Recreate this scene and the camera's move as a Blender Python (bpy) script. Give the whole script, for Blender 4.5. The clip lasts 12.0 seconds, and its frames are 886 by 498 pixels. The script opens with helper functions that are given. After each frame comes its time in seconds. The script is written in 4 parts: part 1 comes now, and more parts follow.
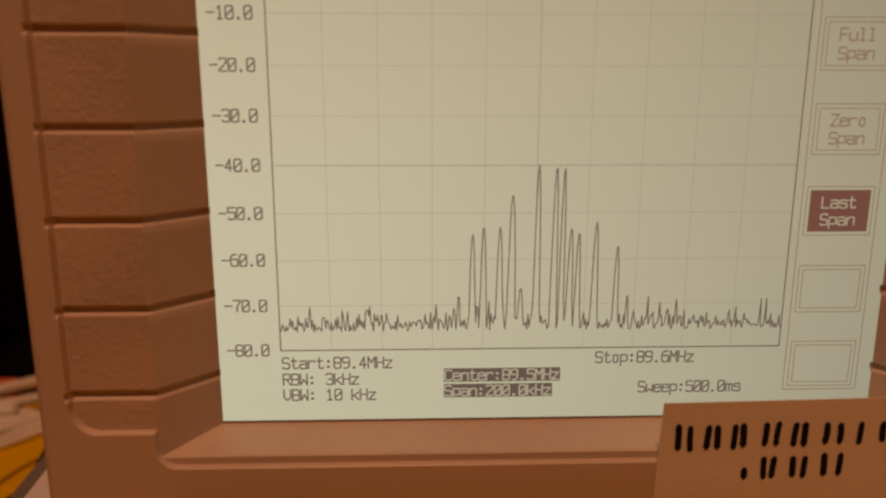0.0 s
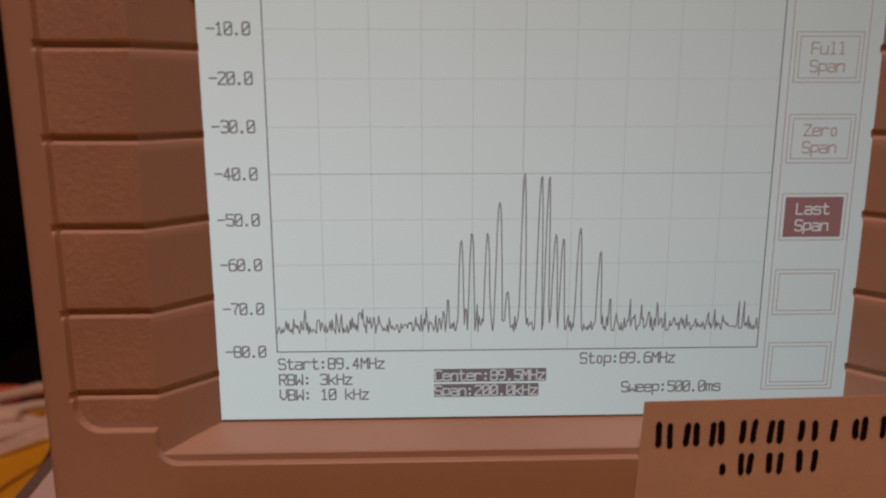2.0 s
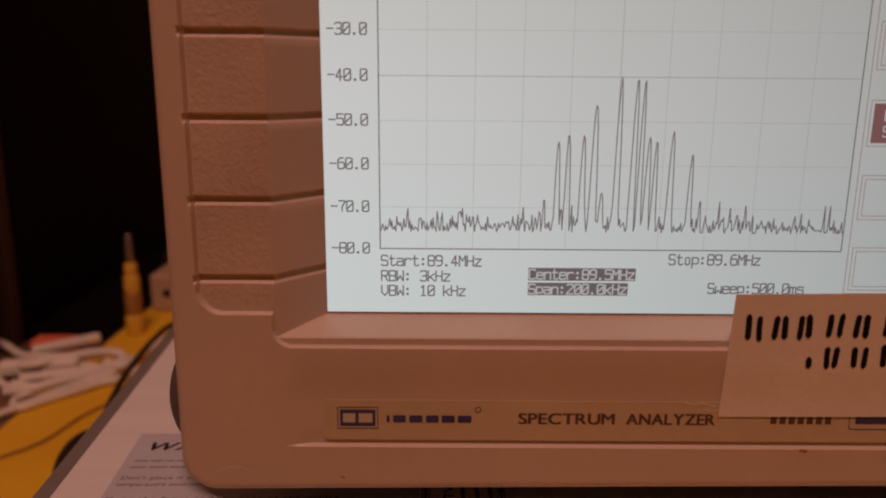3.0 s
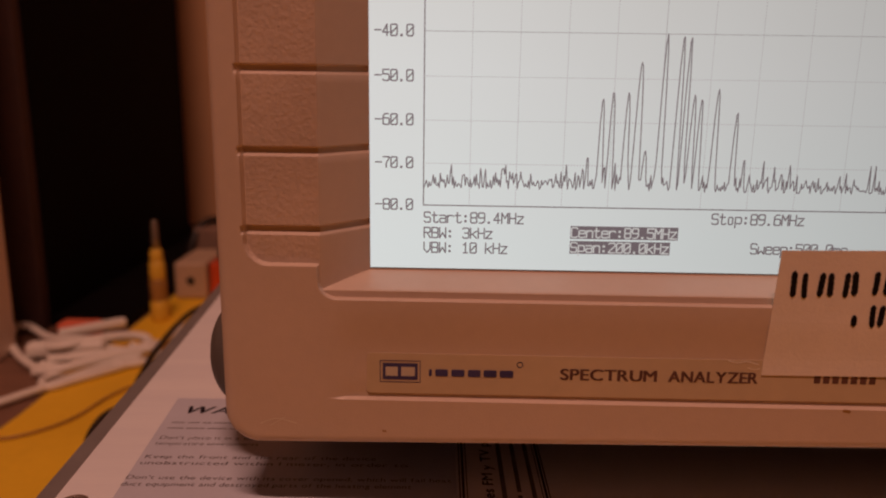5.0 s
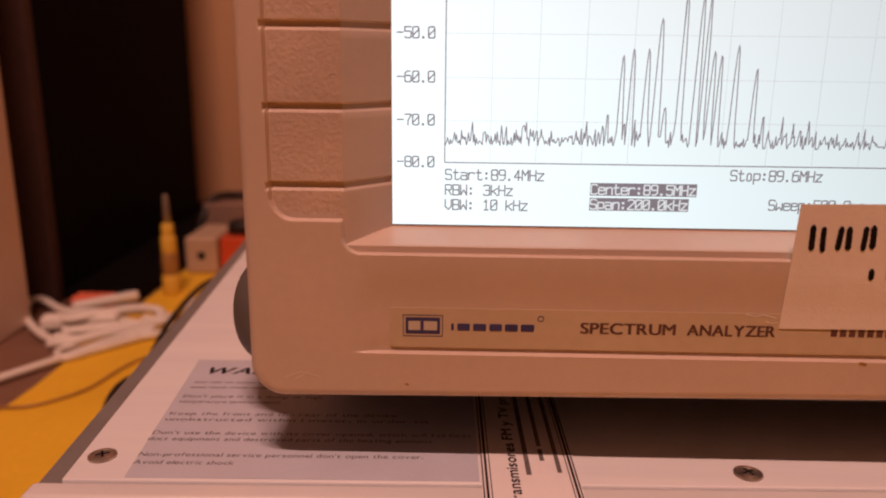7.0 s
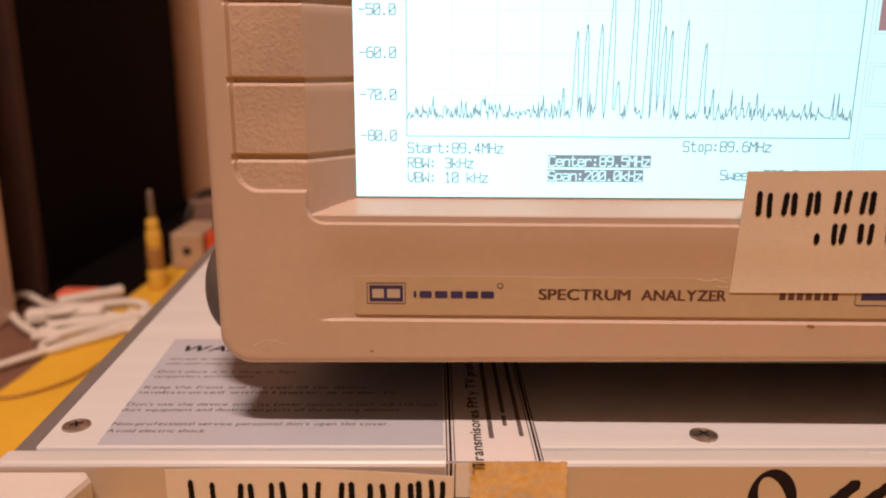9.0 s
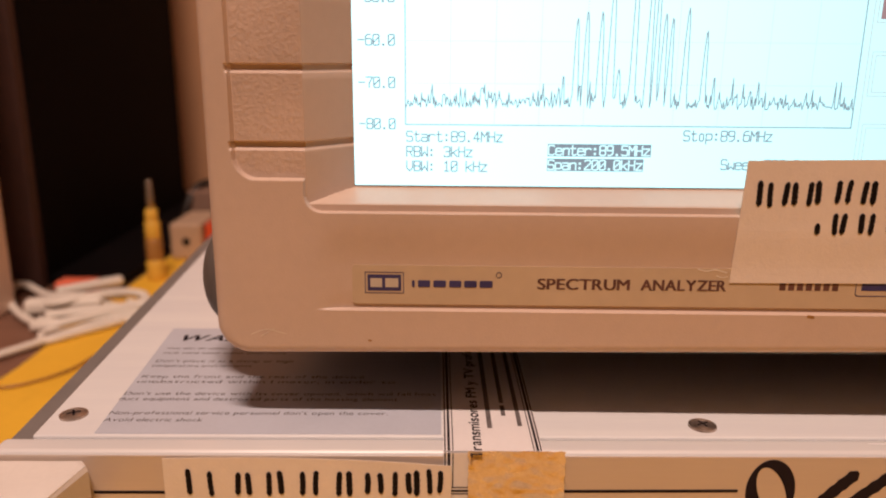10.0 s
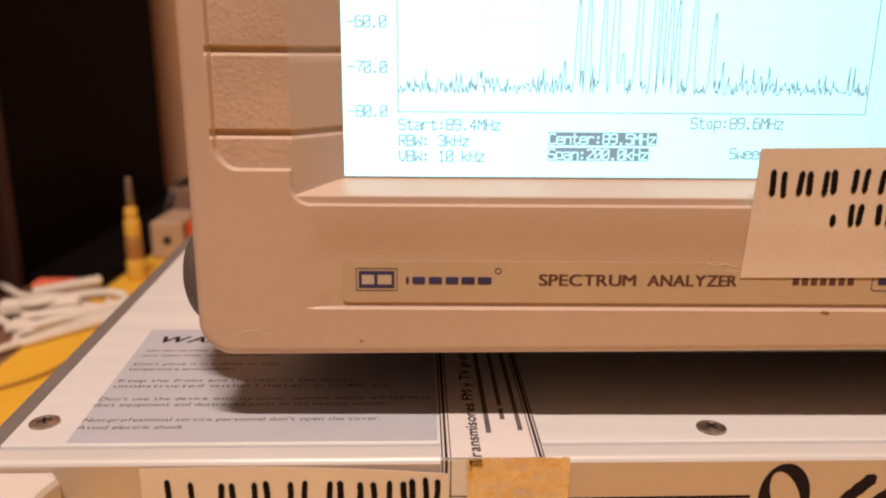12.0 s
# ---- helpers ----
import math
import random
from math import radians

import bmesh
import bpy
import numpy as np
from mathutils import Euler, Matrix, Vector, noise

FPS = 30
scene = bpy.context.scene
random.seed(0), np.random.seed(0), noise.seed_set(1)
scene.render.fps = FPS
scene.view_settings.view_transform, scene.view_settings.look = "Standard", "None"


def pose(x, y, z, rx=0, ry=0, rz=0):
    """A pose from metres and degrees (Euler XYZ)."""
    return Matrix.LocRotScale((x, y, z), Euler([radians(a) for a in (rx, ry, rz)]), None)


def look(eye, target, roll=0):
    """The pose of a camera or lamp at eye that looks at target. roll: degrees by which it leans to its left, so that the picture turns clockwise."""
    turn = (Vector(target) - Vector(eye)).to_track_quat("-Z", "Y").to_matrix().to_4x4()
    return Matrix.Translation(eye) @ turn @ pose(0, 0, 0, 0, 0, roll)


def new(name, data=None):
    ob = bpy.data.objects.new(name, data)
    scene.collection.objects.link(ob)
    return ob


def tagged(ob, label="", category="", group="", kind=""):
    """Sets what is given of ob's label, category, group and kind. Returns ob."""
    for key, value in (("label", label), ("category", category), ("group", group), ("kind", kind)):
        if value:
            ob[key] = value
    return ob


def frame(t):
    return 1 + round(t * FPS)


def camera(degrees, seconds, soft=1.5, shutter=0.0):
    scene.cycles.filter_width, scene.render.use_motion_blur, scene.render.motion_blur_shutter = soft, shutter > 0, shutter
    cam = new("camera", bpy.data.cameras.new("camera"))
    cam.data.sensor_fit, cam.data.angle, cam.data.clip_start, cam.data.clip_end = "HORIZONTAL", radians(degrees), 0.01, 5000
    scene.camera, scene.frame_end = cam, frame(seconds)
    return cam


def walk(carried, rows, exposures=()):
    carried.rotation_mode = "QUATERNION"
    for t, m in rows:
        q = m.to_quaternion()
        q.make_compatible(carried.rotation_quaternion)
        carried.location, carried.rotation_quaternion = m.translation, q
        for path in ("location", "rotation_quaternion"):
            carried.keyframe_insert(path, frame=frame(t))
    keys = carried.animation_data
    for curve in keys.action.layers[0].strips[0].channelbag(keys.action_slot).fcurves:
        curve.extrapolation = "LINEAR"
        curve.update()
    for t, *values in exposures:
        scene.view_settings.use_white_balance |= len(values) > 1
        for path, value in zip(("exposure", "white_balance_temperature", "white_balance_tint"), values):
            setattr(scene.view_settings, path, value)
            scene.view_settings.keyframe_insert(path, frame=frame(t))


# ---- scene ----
cam = camera(60.00, 12.0, soft=2.0)
PATH = [
    (0, (0.02646, -0.14133, 0.11716), (0.0598, 0.8341, -0.1005), 0.09),
    (0.5, (0.02859, -0.14856, 0.11825), (0.0643, 0.8312, -0.0788), 0.21),
    (1, (0.02877, -0.14794, 0.11911), (0.0628, 0.8313, -0.0809), -0.17),
    (1.5, (0.02799, -0.14714, 0.11817), (0.0636, 0.8317, -0.0834), -0.20),
    (2, (0.02862, -0.14758, 0.11762), (0.0597, 0.8306, -0.0879), -0.01),
    (2.5, (0.02316, -0.15406, 0.10699), (0.0366, 0.8212, -0.1135), -0.03),
    (3, (0.01272, -0.15828, 0.10211), (0.0161, 0.8162, -0.1223), 0.44),
    (3.5, (0.01143, -0.16273, 0.09705), (-0.0035, 0.8114, -0.1284), 0.29),
    (5.3, (0.00662, -0.16033, 0.09258), (-0.0064, 0.8151, -0.1273), 0.98),
    (5.5, (0.00667, -0.15883, 0.09378), (0.0062, 0.8166, -0.1267), 1.06),
    (6, (0.00497, -0.15883, 0.09245), (-0.0061, 0.8139, -0.1391), 0.75),
    (6.5, (0.00287, -0.16217, 0.09177), (-0.0105, 0.8102, -0.1415), 0.75),
    (7, (0.00348, -0.16469, 0.08803), (-0.0179, 0.8047, -0.1567), 0.62),
    (7.5, (0.00367, -0.16744, 0.08663), (-0.0153, 0.8033, -0.1526), 0.59),
    (7.7, (0.00868, -0.16938, 0.08704), (-0.0192, 0.7996, -0.1584), -0.17),
    (9.5, (0.01030, -0.17137, 0.08155), (0.0016, 0.7991, -0.1594), 0.41),
    (10, (0.01046, -0.17063, 0.08181), (-0.0009, 0.7970, -0.1702), 0.42),
    (10.5, (0.00387, -0.16739, 0.07616), (-0.0050, 0.8010, -0.1731), 0.91),
    (11, (0.00071, -0.16435, 0.07560), (0.0138, 0.8046, -0.1714), 1.63),
    (11.5, (0.00935, -0.16170, 0.08109), (0.0216, 0.8069, -0.1674), 0.38),
    (12, (0.00800, -0.16170, 0.07857), (0.0174, 0.8056, -0.1748), 0.44),
]
walk(cam, [(t, look(eye, target, roll)) for t, eye, target, roll in PATH], [
    (0.0, -0.82, 12300, 54), (0.5, -0.78, 8900, 58), (1.0, -0.77, 7800, 58), (2.0, -0.81, 7600, 59), (2.5, -0.75, 7400, 61), (3.0, -0.66, 7800, 63),
    (3.7, -0.56, 7900, 64), (5.5, -0.36, 7900, 64), (6.5, -0.05, 7800, 63), (7.0, 0.28, 7350, 59), (7.5, 0.80, 6550, 41), (9.5, 0.85, 5950, 22),
    (10.5, 1.01, 5700, 17), (11.0, 1.38, 5200, 7), (11.5, 0.79, 5750, 16), (12.0, 1.06, 5600, 12)
])
cam.data.dof.use_dof = True
cam.data.dof.focus_distance = 0.17
cam.data.dof.aperture_fstop = 14.0

# ---------------------------------------------------------------- world and lamps
world = bpy.data.worlds.new("room_air")
scene.world = world
world.use_nodes = True
world.node_tree.nodes["Background"].inputs[0].default_value = (1.0, 0.75, 0.55, 1)
world.node_tree.nodes["Background"].inputs[1].default_value = 0.01


def lamp(name, kind, place, energy, colour, size):
    data = bpy.data.lights.new(name, kind)
    data.energy, data.color = energy, colour
    if kind == "POINT":
        data.shadow_soft_size = size
    ob = new(name, data)
    ob.location = place
    return ob


ROOM = lamp("ceiling_tube_light", "AREA", (-0.04, -0.55, 1.38), 10.8, (1.0, 0.70, 0.475), 0.045)
ROOM.data.shape, ROOM.data.size, ROOM.data.size_y = "RECTANGLE", 0.38, 0.035
ROOM.matrix_world = look((-0.04, -0.55, 1.38), (0.0, -0.05, 0.0))

# ---------------------------------------------------------------- materials


def material(name, colour, rough=0.5, metal=0.0, vary=0.08, scale=60.0, bump=0.0, bump_scale=900.0, stretch=(1, 1, 1), spec=0.5, stain=0.0, stain_colour=(0.1, 0.07, 0.05), coat=0.0):
    m = bpy.data.materials.new(name)
    m.use_nodes = True
    nt = m.node_tree
    b = nt.nodes["Principled BSDF"]
    b.inputs["Roughness"].default_value = rough
    b.inputs["Metallic"].default_value = metal
    b.inputs["Specular IOR Level"].default_value = spec
    b.inputs["Coat Weight"].default_value = coat
    tc = nt.nodes.new("ShaderNodeTexCoord")
    mp = nt.nodes.new("ShaderNodeMapping")
    mp.inputs["Scale"].default_value = stretch
    nt.links.new(tc.outputs["Object"], mp.inputs["Vector"])

    def noise_node(s, detail):
        n = nt.nodes.new("ShaderNodeTexNoise")
        n.inputs["Scale"].default_value = s
        n.inputs["Detail"].default_value = detail
        nt.links.new(mp.outputs[0], n.inputs["Vector"])
        return n

    big, fine = noise_node(scale, 4), noise_node(scale * 14, 3)
    mixn = nt.nodes.new("ShaderNodeMath")
    mixn.operation = "ADD"
    half = nt.nodes.new("ShaderNodeMath")
    half.operation = "MULTIPLY"
    half.inputs[1].default_value = 0.45
    nt.links.new(fine.outputs["Fac"], half.inputs[0])
    nt.links.new(big.outputs["Fac"], mixn.inputs[0])
    nt.links.new(half.outputs[0], mixn.inputs[1])
    ramp = nt.nodes.new("ShaderNodeValToRGB")
    ramp.color_ramp.elements[0].position, ramp.color_ramp.elements[1].position = 0.45, 1.0
    lo = [max(0, c * (1 - vary)) for c in colour]
    hi = [min(1, c * (1 + vary)) for c in colour]
    ramp.color_ramp.elements[0].color = (*lo, 1)
    ramp.color_ramp.elements[1].color = (*hi, 1)
    nt.links.new(mixn.outputs[0], ramp.inputs[0])
    out = ramp.outputs[0]
    if stain:
        sn = noise_node(scale * 0.45, 6)
        sr = nt.nodes.new("ShaderNodeValToRGB")
        sr.color_ramp.elements[0].position, sr.color_ramp.elements[1].position = 0.55, 0.75
        sr.color_ramp.elements[0].color, sr.color_ramp.elements[1].color = (0, 0, 0, 1), (stain, stain, stain, 1)
        nt.links.new(sn.outputs["Fac"], sr.inputs[0])
        mx = nt.nodes.new("ShaderNodeMix")
        mx.data_type = "RGBA"
        nt.links.new(sr.outputs[0], mx.inputs["Factor"])
        nt.links.new(out, mx.inputs[6])
        mx.inputs[7].default_value = (*stain_colour, 1)
        out = mx.outputs[2]
    nt.links.new(out, b.inputs["Base Color"])
    rr = nt.nodes.new("ShaderNodeMapRange")
    rr.inputs["To Min"].default_value, rr.inputs["To Max"].default_value = max(0.03, rough - 0.08), min(1, rough + 0.08)
    nt.links.new(big.outputs["Fac"], rr.inputs["Value"])
    nt.links.new(rr.outputs[0], b.inputs["Roughness"])
    if bump:
        bn = noise_node(bump_scale, 3)
        bp = nt.nodes.new("ShaderNodeBump")
        bp.inputs["Strength"].default_value = min(1, bump)
        bp.inputs["Distance"].default_value = 0.0004
        nt.links.new(bn.outputs["Fac"], bp.inputs["Height"])
        nt.links.new(bp.outputs[0], b.inputs["Normal"])
    return m


CONE_TINT = 0.42


def cone_coat(b):
    """Grey coat added to narrow the display's glow: aslant it passes less light."""
    b.inputs["Coat Weight"].default_value = 1.0
    b.inputs["Coat IOR"].default_value = 1.03
    b.inputs["Coat Roughness"].default_value = 0.3
    b.inputs["Coat Tint"].default_value = (CONE_TINT, CONE_TINT, CONE_TINT, 1)


def glowing(name, colour, strength=1.0):
    """A dark or light cell of the lit display: it passes its share of the backlight."""
    m = bpy.data.materials.new(name)
    m.use_nodes = True
    b = m.node_tree.nodes["Principled BSDF"]
    b.inputs["Base Color"].default_value = (0.03, 0.03, 0.03, 1)
    b.inputs["Roughness"].default_value = 0.35
    b.inputs["Emission Color"].default_value = (*colour, 1)
    b.inputs["Emission Strength"].default_value = strength / CONE_TINT
    cone_coat(b)
    return m


M_CASE = material("case_plastic", (0.68, 0.525, 0.425), 0.42, vary=0.05, scale=30, bump=0.10, bump_scale=2600, stain=0.10, stain_colour=(0.42, 0.30, 0.20))
M_PAD = material("leather_grain_plastic", (0.65, 0.495, 0.40), 0.48, vary=0.12, scale=60, bump=0.5, bump_scale=1300)
M_GREY = material("grey_rubber", (0.14, 0.125, 0.115), 0.6, vary=0.12, bump=0.2)
M_PLATE = material("yellowed_film", (0.66, 0.52, 0.36), 0.25, vary=0.08, scale=25, stain=0.25, stain_colour=(0.45, 0.30, 0.16), coat=0.3)
M_BLUE = material("blue_print", (0.055, 0.05, 0.17), 0.4, vary=0.15, scale=200)
M_PRINT = material("dark_print", (0.020, 0.014, 0.020), 0.7, vary=0.2, scale=300, spec=0.12)
M_BROWNPRINT = material("brown_print", (0.14, 0.060, 0.052), 0.55, vary=0.25, scale=500)
M_GREYPRINT = material("grey_print", (0.16, 0.14, 0.14), 0.5, vary=0.35, scale=900)
M_LABELTEXT = material("faded_label_print", (0.13, 0.12, 0.14), 0.7, vary=0.3, scale=700, spec=0.12)
M_SCUFF = material("rubbed_plastic", (0.86, 0.78, 0.68), 0.5, vary=0.08)
M_LIGHTPRINT = material("pale_print", (0.62, 0.55, 0.46), 0.4, vary=0.05)
M_PAPER = material("cream_paper", (0.90, 0.80, 0.71), 0.75, vary=0.05, scale=40, bump=0.15, bump_scale=1800)
M_PAPER2 = material("pale_note_paper", (0.89, 0.81, 0.72), 0.75, vary=0.05, scale=40, bump=0.15, bump_scale=1500)
M_INK = material("marker_ink", (0.010, 0.007, 0.008), 0.7, vary=0.5, scale=300, spec=0.12)
M_ALU = material("brushed_aluminium", (0.90, 0.93, 0.99), 0.36, metal=0.08, vary=0.05, scale=120, bump=0.12, bump_scale=500, stretch=(0.05, 1, 1))
M_BRIGHT = material("polished_aluminium", (0.93, 0.95, 0.99), 0.26, metal=0.2, vary=0.04, scale=120, bump=0.10, bump_scale=500, stretch=(0.05, 1, 1))
M_ALU2 = material("anodised_front", (0.67, 0.58, 0.51), 0.40, metal=0.15, vary=0.04, scale=90, bump=0.06, bump_scale=600, stretch=(0.05, 1, 1))
M_RIM = material("grey_side_metal", (0.30, 0.29, 0.29), 0.5, metal=0.4, vary=0.08, scale=80)
M_SCREW = material("nickel_screw", (0.46, 0.38, 0.33), 0.32, metal=0.8, vary=0.35, scale=380, stain=0.75, stain_colour=(0.09, 0.06, 0.045))
M_FILM = material("blue_grey_label_film", (0.61, 0.66, 0.78), 0.35, metal=0.05, vary=0.05, scale=60)
M_STICK = material("white_sticker", (0.87, 0.85, 0.87), 0.45, vary=0.04)
M_BLACK = material("black_plastic", (0.016, 0.014, 0.015), 0.35, vary=0.3, scale=20)
M_CABBLACK = material("black_lacquer", (0.005, 0.0042, 0.005), 0.7, vary=0.3, scale=10, spec=0.05)
M_CABRED = material("dark_brown_side", (0.045, 0.018, 0.014), 0.6, vary=0.3, scale=12)
M_YELLOW = material("yellow_cloth", (0.95, 0.57, 0.03), 0.7, vary=0.08, scale=20, bump=0.3, bump_scale=700)
M_WOOD = material("brown_table", (0.20, 0.105, 0.07), 0.45, vary=0.3, scale=14, stretch=(0.15, 1, 1), bump=0.1, bump_scale=200)
M_CABLE = material("white_cable", (0.88, 0.86, 0.80), 0.4, vary=0.05, scale=80)
M_CABLEB = material("black_cable", (0.025, 0.018, 0.015), 0.45, vary=0.2)
M_WALL = material("warm_wall_paint", (0.72, 0.42, 0.23), 0.85, vary=0.06, scale=3, bump=0.1, bump_scale=120)
# brown of the unseen walls, set for how much light they return
M_UNSEEN_WALL = material("unseen_wall_brown", (0.50, 0.35, 0.24), 0.6, vary=0.2, scale=5, stretch=(1, 1, 0.1), bump=0.1, bump_scale=90)
M_BEIGE = material("beige_board", (0.72, 0.56, 0.45), 0.7, vary=0.06, scale=8)
M_WHITE = material("white_plastic", (0.84, 0.80, 0.76), 0.45, vary=0.05)
M_CARTON = material("dusty_cardboard", (0.30, 0.19, 0.14), 0.8, vary=0.12, scale=40)
M_CLIP = material("bright_red_plastic", (0.96, 0.22, 0.12), 0.45, vary=0.08)
M_ADAPTER = material("yellowed_white_plastic", (0.57, 0.42, 0.30), 0.45, vary=0.08, scale=60, stain=0.3, stain_colour=(0.5, 0.30, 0.16))
M_RED = material("orange_red_plastic", (0.72, 0.10, 0.03), 0.5, vary=0.1)
M_TUBEY = material("yellow_plastic", (0.80, 0.50, 0.06), 0.4, vary=0.08)
M_TUBEB = material("amber_plastic", (0.42, 0.22, 0.06), 0.35, vary=0.15)
M_TIP = material("grey_metal_tip", (0.35, 0.30, 0.24), 0.35, metal=0.7, vary=0.2)
M_FLOOR = material("floor_tiles", (0.30, 0.22, 0.17), 0.6, vary=0.1, scale=4)
M_CEIL = material("ceiling_paint", (0.66, 0.57, 0.47), 0.9, vary=0.03, scale=3)
M_LCDINK = glowing("lcd_dark_cell", (0.148, 0.180, 0.177))
M_LCDFAINT = glowing("lcd_dotted_cell", (0.30, 0.46, 0.42))
M_LCDMENU = glowing("lcd_menu_line", (0.33, 0.29, 0.235))
M_LCDBAR = glowing("lcd_grey_bar", (0.145, 0.175, 0.175))
M_LCDRED = glowing("lcd_red_block", (0.24, 0.150, 0.135))
M_LCDTEXT = glowing("lcd_light_cell", (0.46, 0.72, 0.65))

# foil tape: creased, shiny, orange to gold
M_TAPE = material("copper_foil_tape", (0.90, 0.66, 0.40), 0.26, metal=0.25, vary=0.22, scale=110, bump=0.8, bump_scale=260, stretch=(0.9, 1, 1), stain=0.7, stain_colour=(0.78, 0.42, 0.26))


def lcd_material():
    """Backlit panel, slanted-view shading in its emission: whiter at the foot, greener higher up."""
    m = bpy.data.materials.new("lcd_backlight")
    m.use_nodes = True
    nt = m.node_tree
    b = nt.nodes["Principled BSDF"]
    b.inputs["Base Color"].default_value = (0.05, 0.05, 0.05, 1)
    b.inputs["Roughness"].default_value = 0.35
    tc = nt.nodes.new("ShaderNodeTexCoord")
    sep = nt.nodes.new("ShaderNodeSeparateXYZ")
    nt.links.new(tc.outputs["Object"], sep.inputs[0])
    mr = nt.nodes.new("ShaderNodeMapRange")
    mr.inputs["From Min"].default_value, mr.inputs["From Max"].default_value = 0.05, 0.15
    nt.links.new(sep.outputs["Z"], mr.inputs["Value"])
    nz = nt.nodes.new("ShaderNodeTexNoise")
    nz.inputs["Scale"].default_value = 14
    nt.links.new(tc.outputs["Object"], nz.inputs["Vector"])
    ad = nt.nodes.new("ShaderNodeMath")
    ad.operation = "MULTIPLY_ADD"
    ad.inputs[1].default_value = 0.25
    nt.links.new(nz.outputs["Fac"], ad.inputs[0])
    # dimmer to the right: slanted-view falloff put into the emission strength
    mx = nt.nodes.new("ShaderNodeMapRange")
    mx.inputs["From Min"].default_value, mx.inputs["From Max"].default_value = -0.011, 0.115
    mx.inputs["To Min"].default_value, mx.inputs["To Max"].default_value = 1.16 / CONE_TINT, 0.84 / CONE_TINT
    nt.links.new(sep.outputs["X"], mx.inputs["Value"])
    nt.links.new(mx.outputs[0], b.inputs["Emission Strength"])
    ad.inputs[2].default_value = -0.2
    sm = nt.nodes.new("ShaderNodeMath")
    nt.links.new(ad.outputs[0], sm.inputs[0])
    nt.links.new(mr.outputs[0], sm.inputs[1])
    ramp = nt.nodes.new("ShaderNodeValToRGB")
    e = ramp.color_ramp.elements
    e[0].position, e[0].color = 0.0, (0.505, 0.90, 0.82, 1)
    e[1].position, e[1].color = 1.0, (0.45, 0.67, 0.57, 1)
    mid = e.new(0.35)
    mid.color = (0.505, 0.84, 0.76, 1)
    nt.links.new(sm.outputs[0], ramp.inputs[0])
    nt.links.new(ramp.outputs[0], b.inputs["Emission Color"])
    cone_coat(b)
    return m


M_LCD = lcd_material()

# ---------------------------------------------------------------- building helpers (sizes in millimetres)
MM = 0.001


def mesh_of(name, bm, mats, smooth=False):
    me = bpy.data.meshes.new(name)
    bmesh.ops.recalc_face_normals(bm, faces=bm.faces[:])
    bm.to_mesh(me)
    bm.free()
    for m in mats if isinstance(mats, (list, tuple)) else [mats]:
        me.materials.append(m)
    if smooth:
        me.shade_smooth()
    return me


def part(name, bm, mats, parent, label="", smooth=False):
    ob = new(name, mesh_of(name, bm, mats, smooth))
    ob.parent = parent
    if label:
        tagged(ob, label)
    return ob


def thing(name, label, category, bm=None, mats=None, group="", kind="", smooth=False, at=None):
    ob = new(name, mesh_of(name, bm, mats, smooth) if bm else None)
    if at:
        ob.location = [v * MM for v in at]
    return tagged(ob, label, category, group, kind)


def box(x0, x1, y0, y1, z0, z1, bevel=0.0, seg=2, bm=None):
    bm = bm or bmesh.new()
    r = bmesh.ops.create_cube(bm, size=1.0)
    for v in r["verts"]:
        v.co = Vector(((x0 + x1) / 2 + v.co.x * (x1 - x0), (y0 + y1) / 2 + v.co.y * (y1 - y0), (z0 + z1) / 2 + v.co.z * (z1 - z0))) * MM
    if bevel:
        edges = list({e for v in r["verts"] for e in v.link_edges})
        bmesh.ops.bevel(bm, geom=edges, offset=bevel * MM, segments=seg, profile=0.5, affect="EDGES")
    return bm


def prism(outline, lo, hi, axis="y", bm=None, bevel=0.0):
    """A flat outline raised into a plate. axis y: outline in x, z; axis z: outline in x, y."""
    bm = bm or bmesh.new()
    place = (lambda a, b, h: Vector((a, h, b)) * MM) if axis == "y" else (lambda a, b, h: Vector((a, b, h)) * MM)
    bottom = [bm.verts.new(place(a, b, lo)) for a, b in outline]
    top = [bm.verts.new(place(a, b, hi)) for a, b in outline]
    n = len(outline)
    bm.faces.new(bottom)
    tf = bm.faces.new(top[::-1])
    for i in range(n):
        bm.faces.new((bottom[i], bottom[(i + 1) % n], top[(i + 1) % n], top[i]))
    if bevel:
        bmesh.ops.bevel(bm, geom=list(tf.edges), offset=bevel * MM, segments=2, profile=0.5, affect="EDGES")
    return bm


def rounded(x0, x1, z0, z1, r, n=6):
    pts = []
    for cx, cz, a0 in ((x1 - r, z1 - r, 0), (x0 + r, z1 - r, 90), (x0 + r, z0 + r, 180), (x1 - r, z0 + r, 270)):
        for k in range(n + 1):
            a = radians(a0 + 90 * k / n)
            pts.append((cx + r * math.cos(a), cz + r * math.sin(a)))
    return pts


def smooth_line(points, steps=8):
    """Points along a smooth curve through the given ones."""
    p = [Vector(q) for q in points]
    p = [2 * p[0] - p[1]] + p + [2 * p[-1] - p[-2]]
    out = []
    for i in range(1, len(p) - 2):
        for k in range(steps):
            t = k / steps
            out.append(0.5 * (2 * p[i] + (p[i + 1] - p[i - 1]) * t + (2 * p[i - 1] - 5 * p[i] + 4 * p[i + 1] - p[i + 2]) * t * t + (3 * p[i] - p[i - 1] - 3 * p[i + 1] + p[i + 2]) * t ** 3))
    return out + [p[-2]]


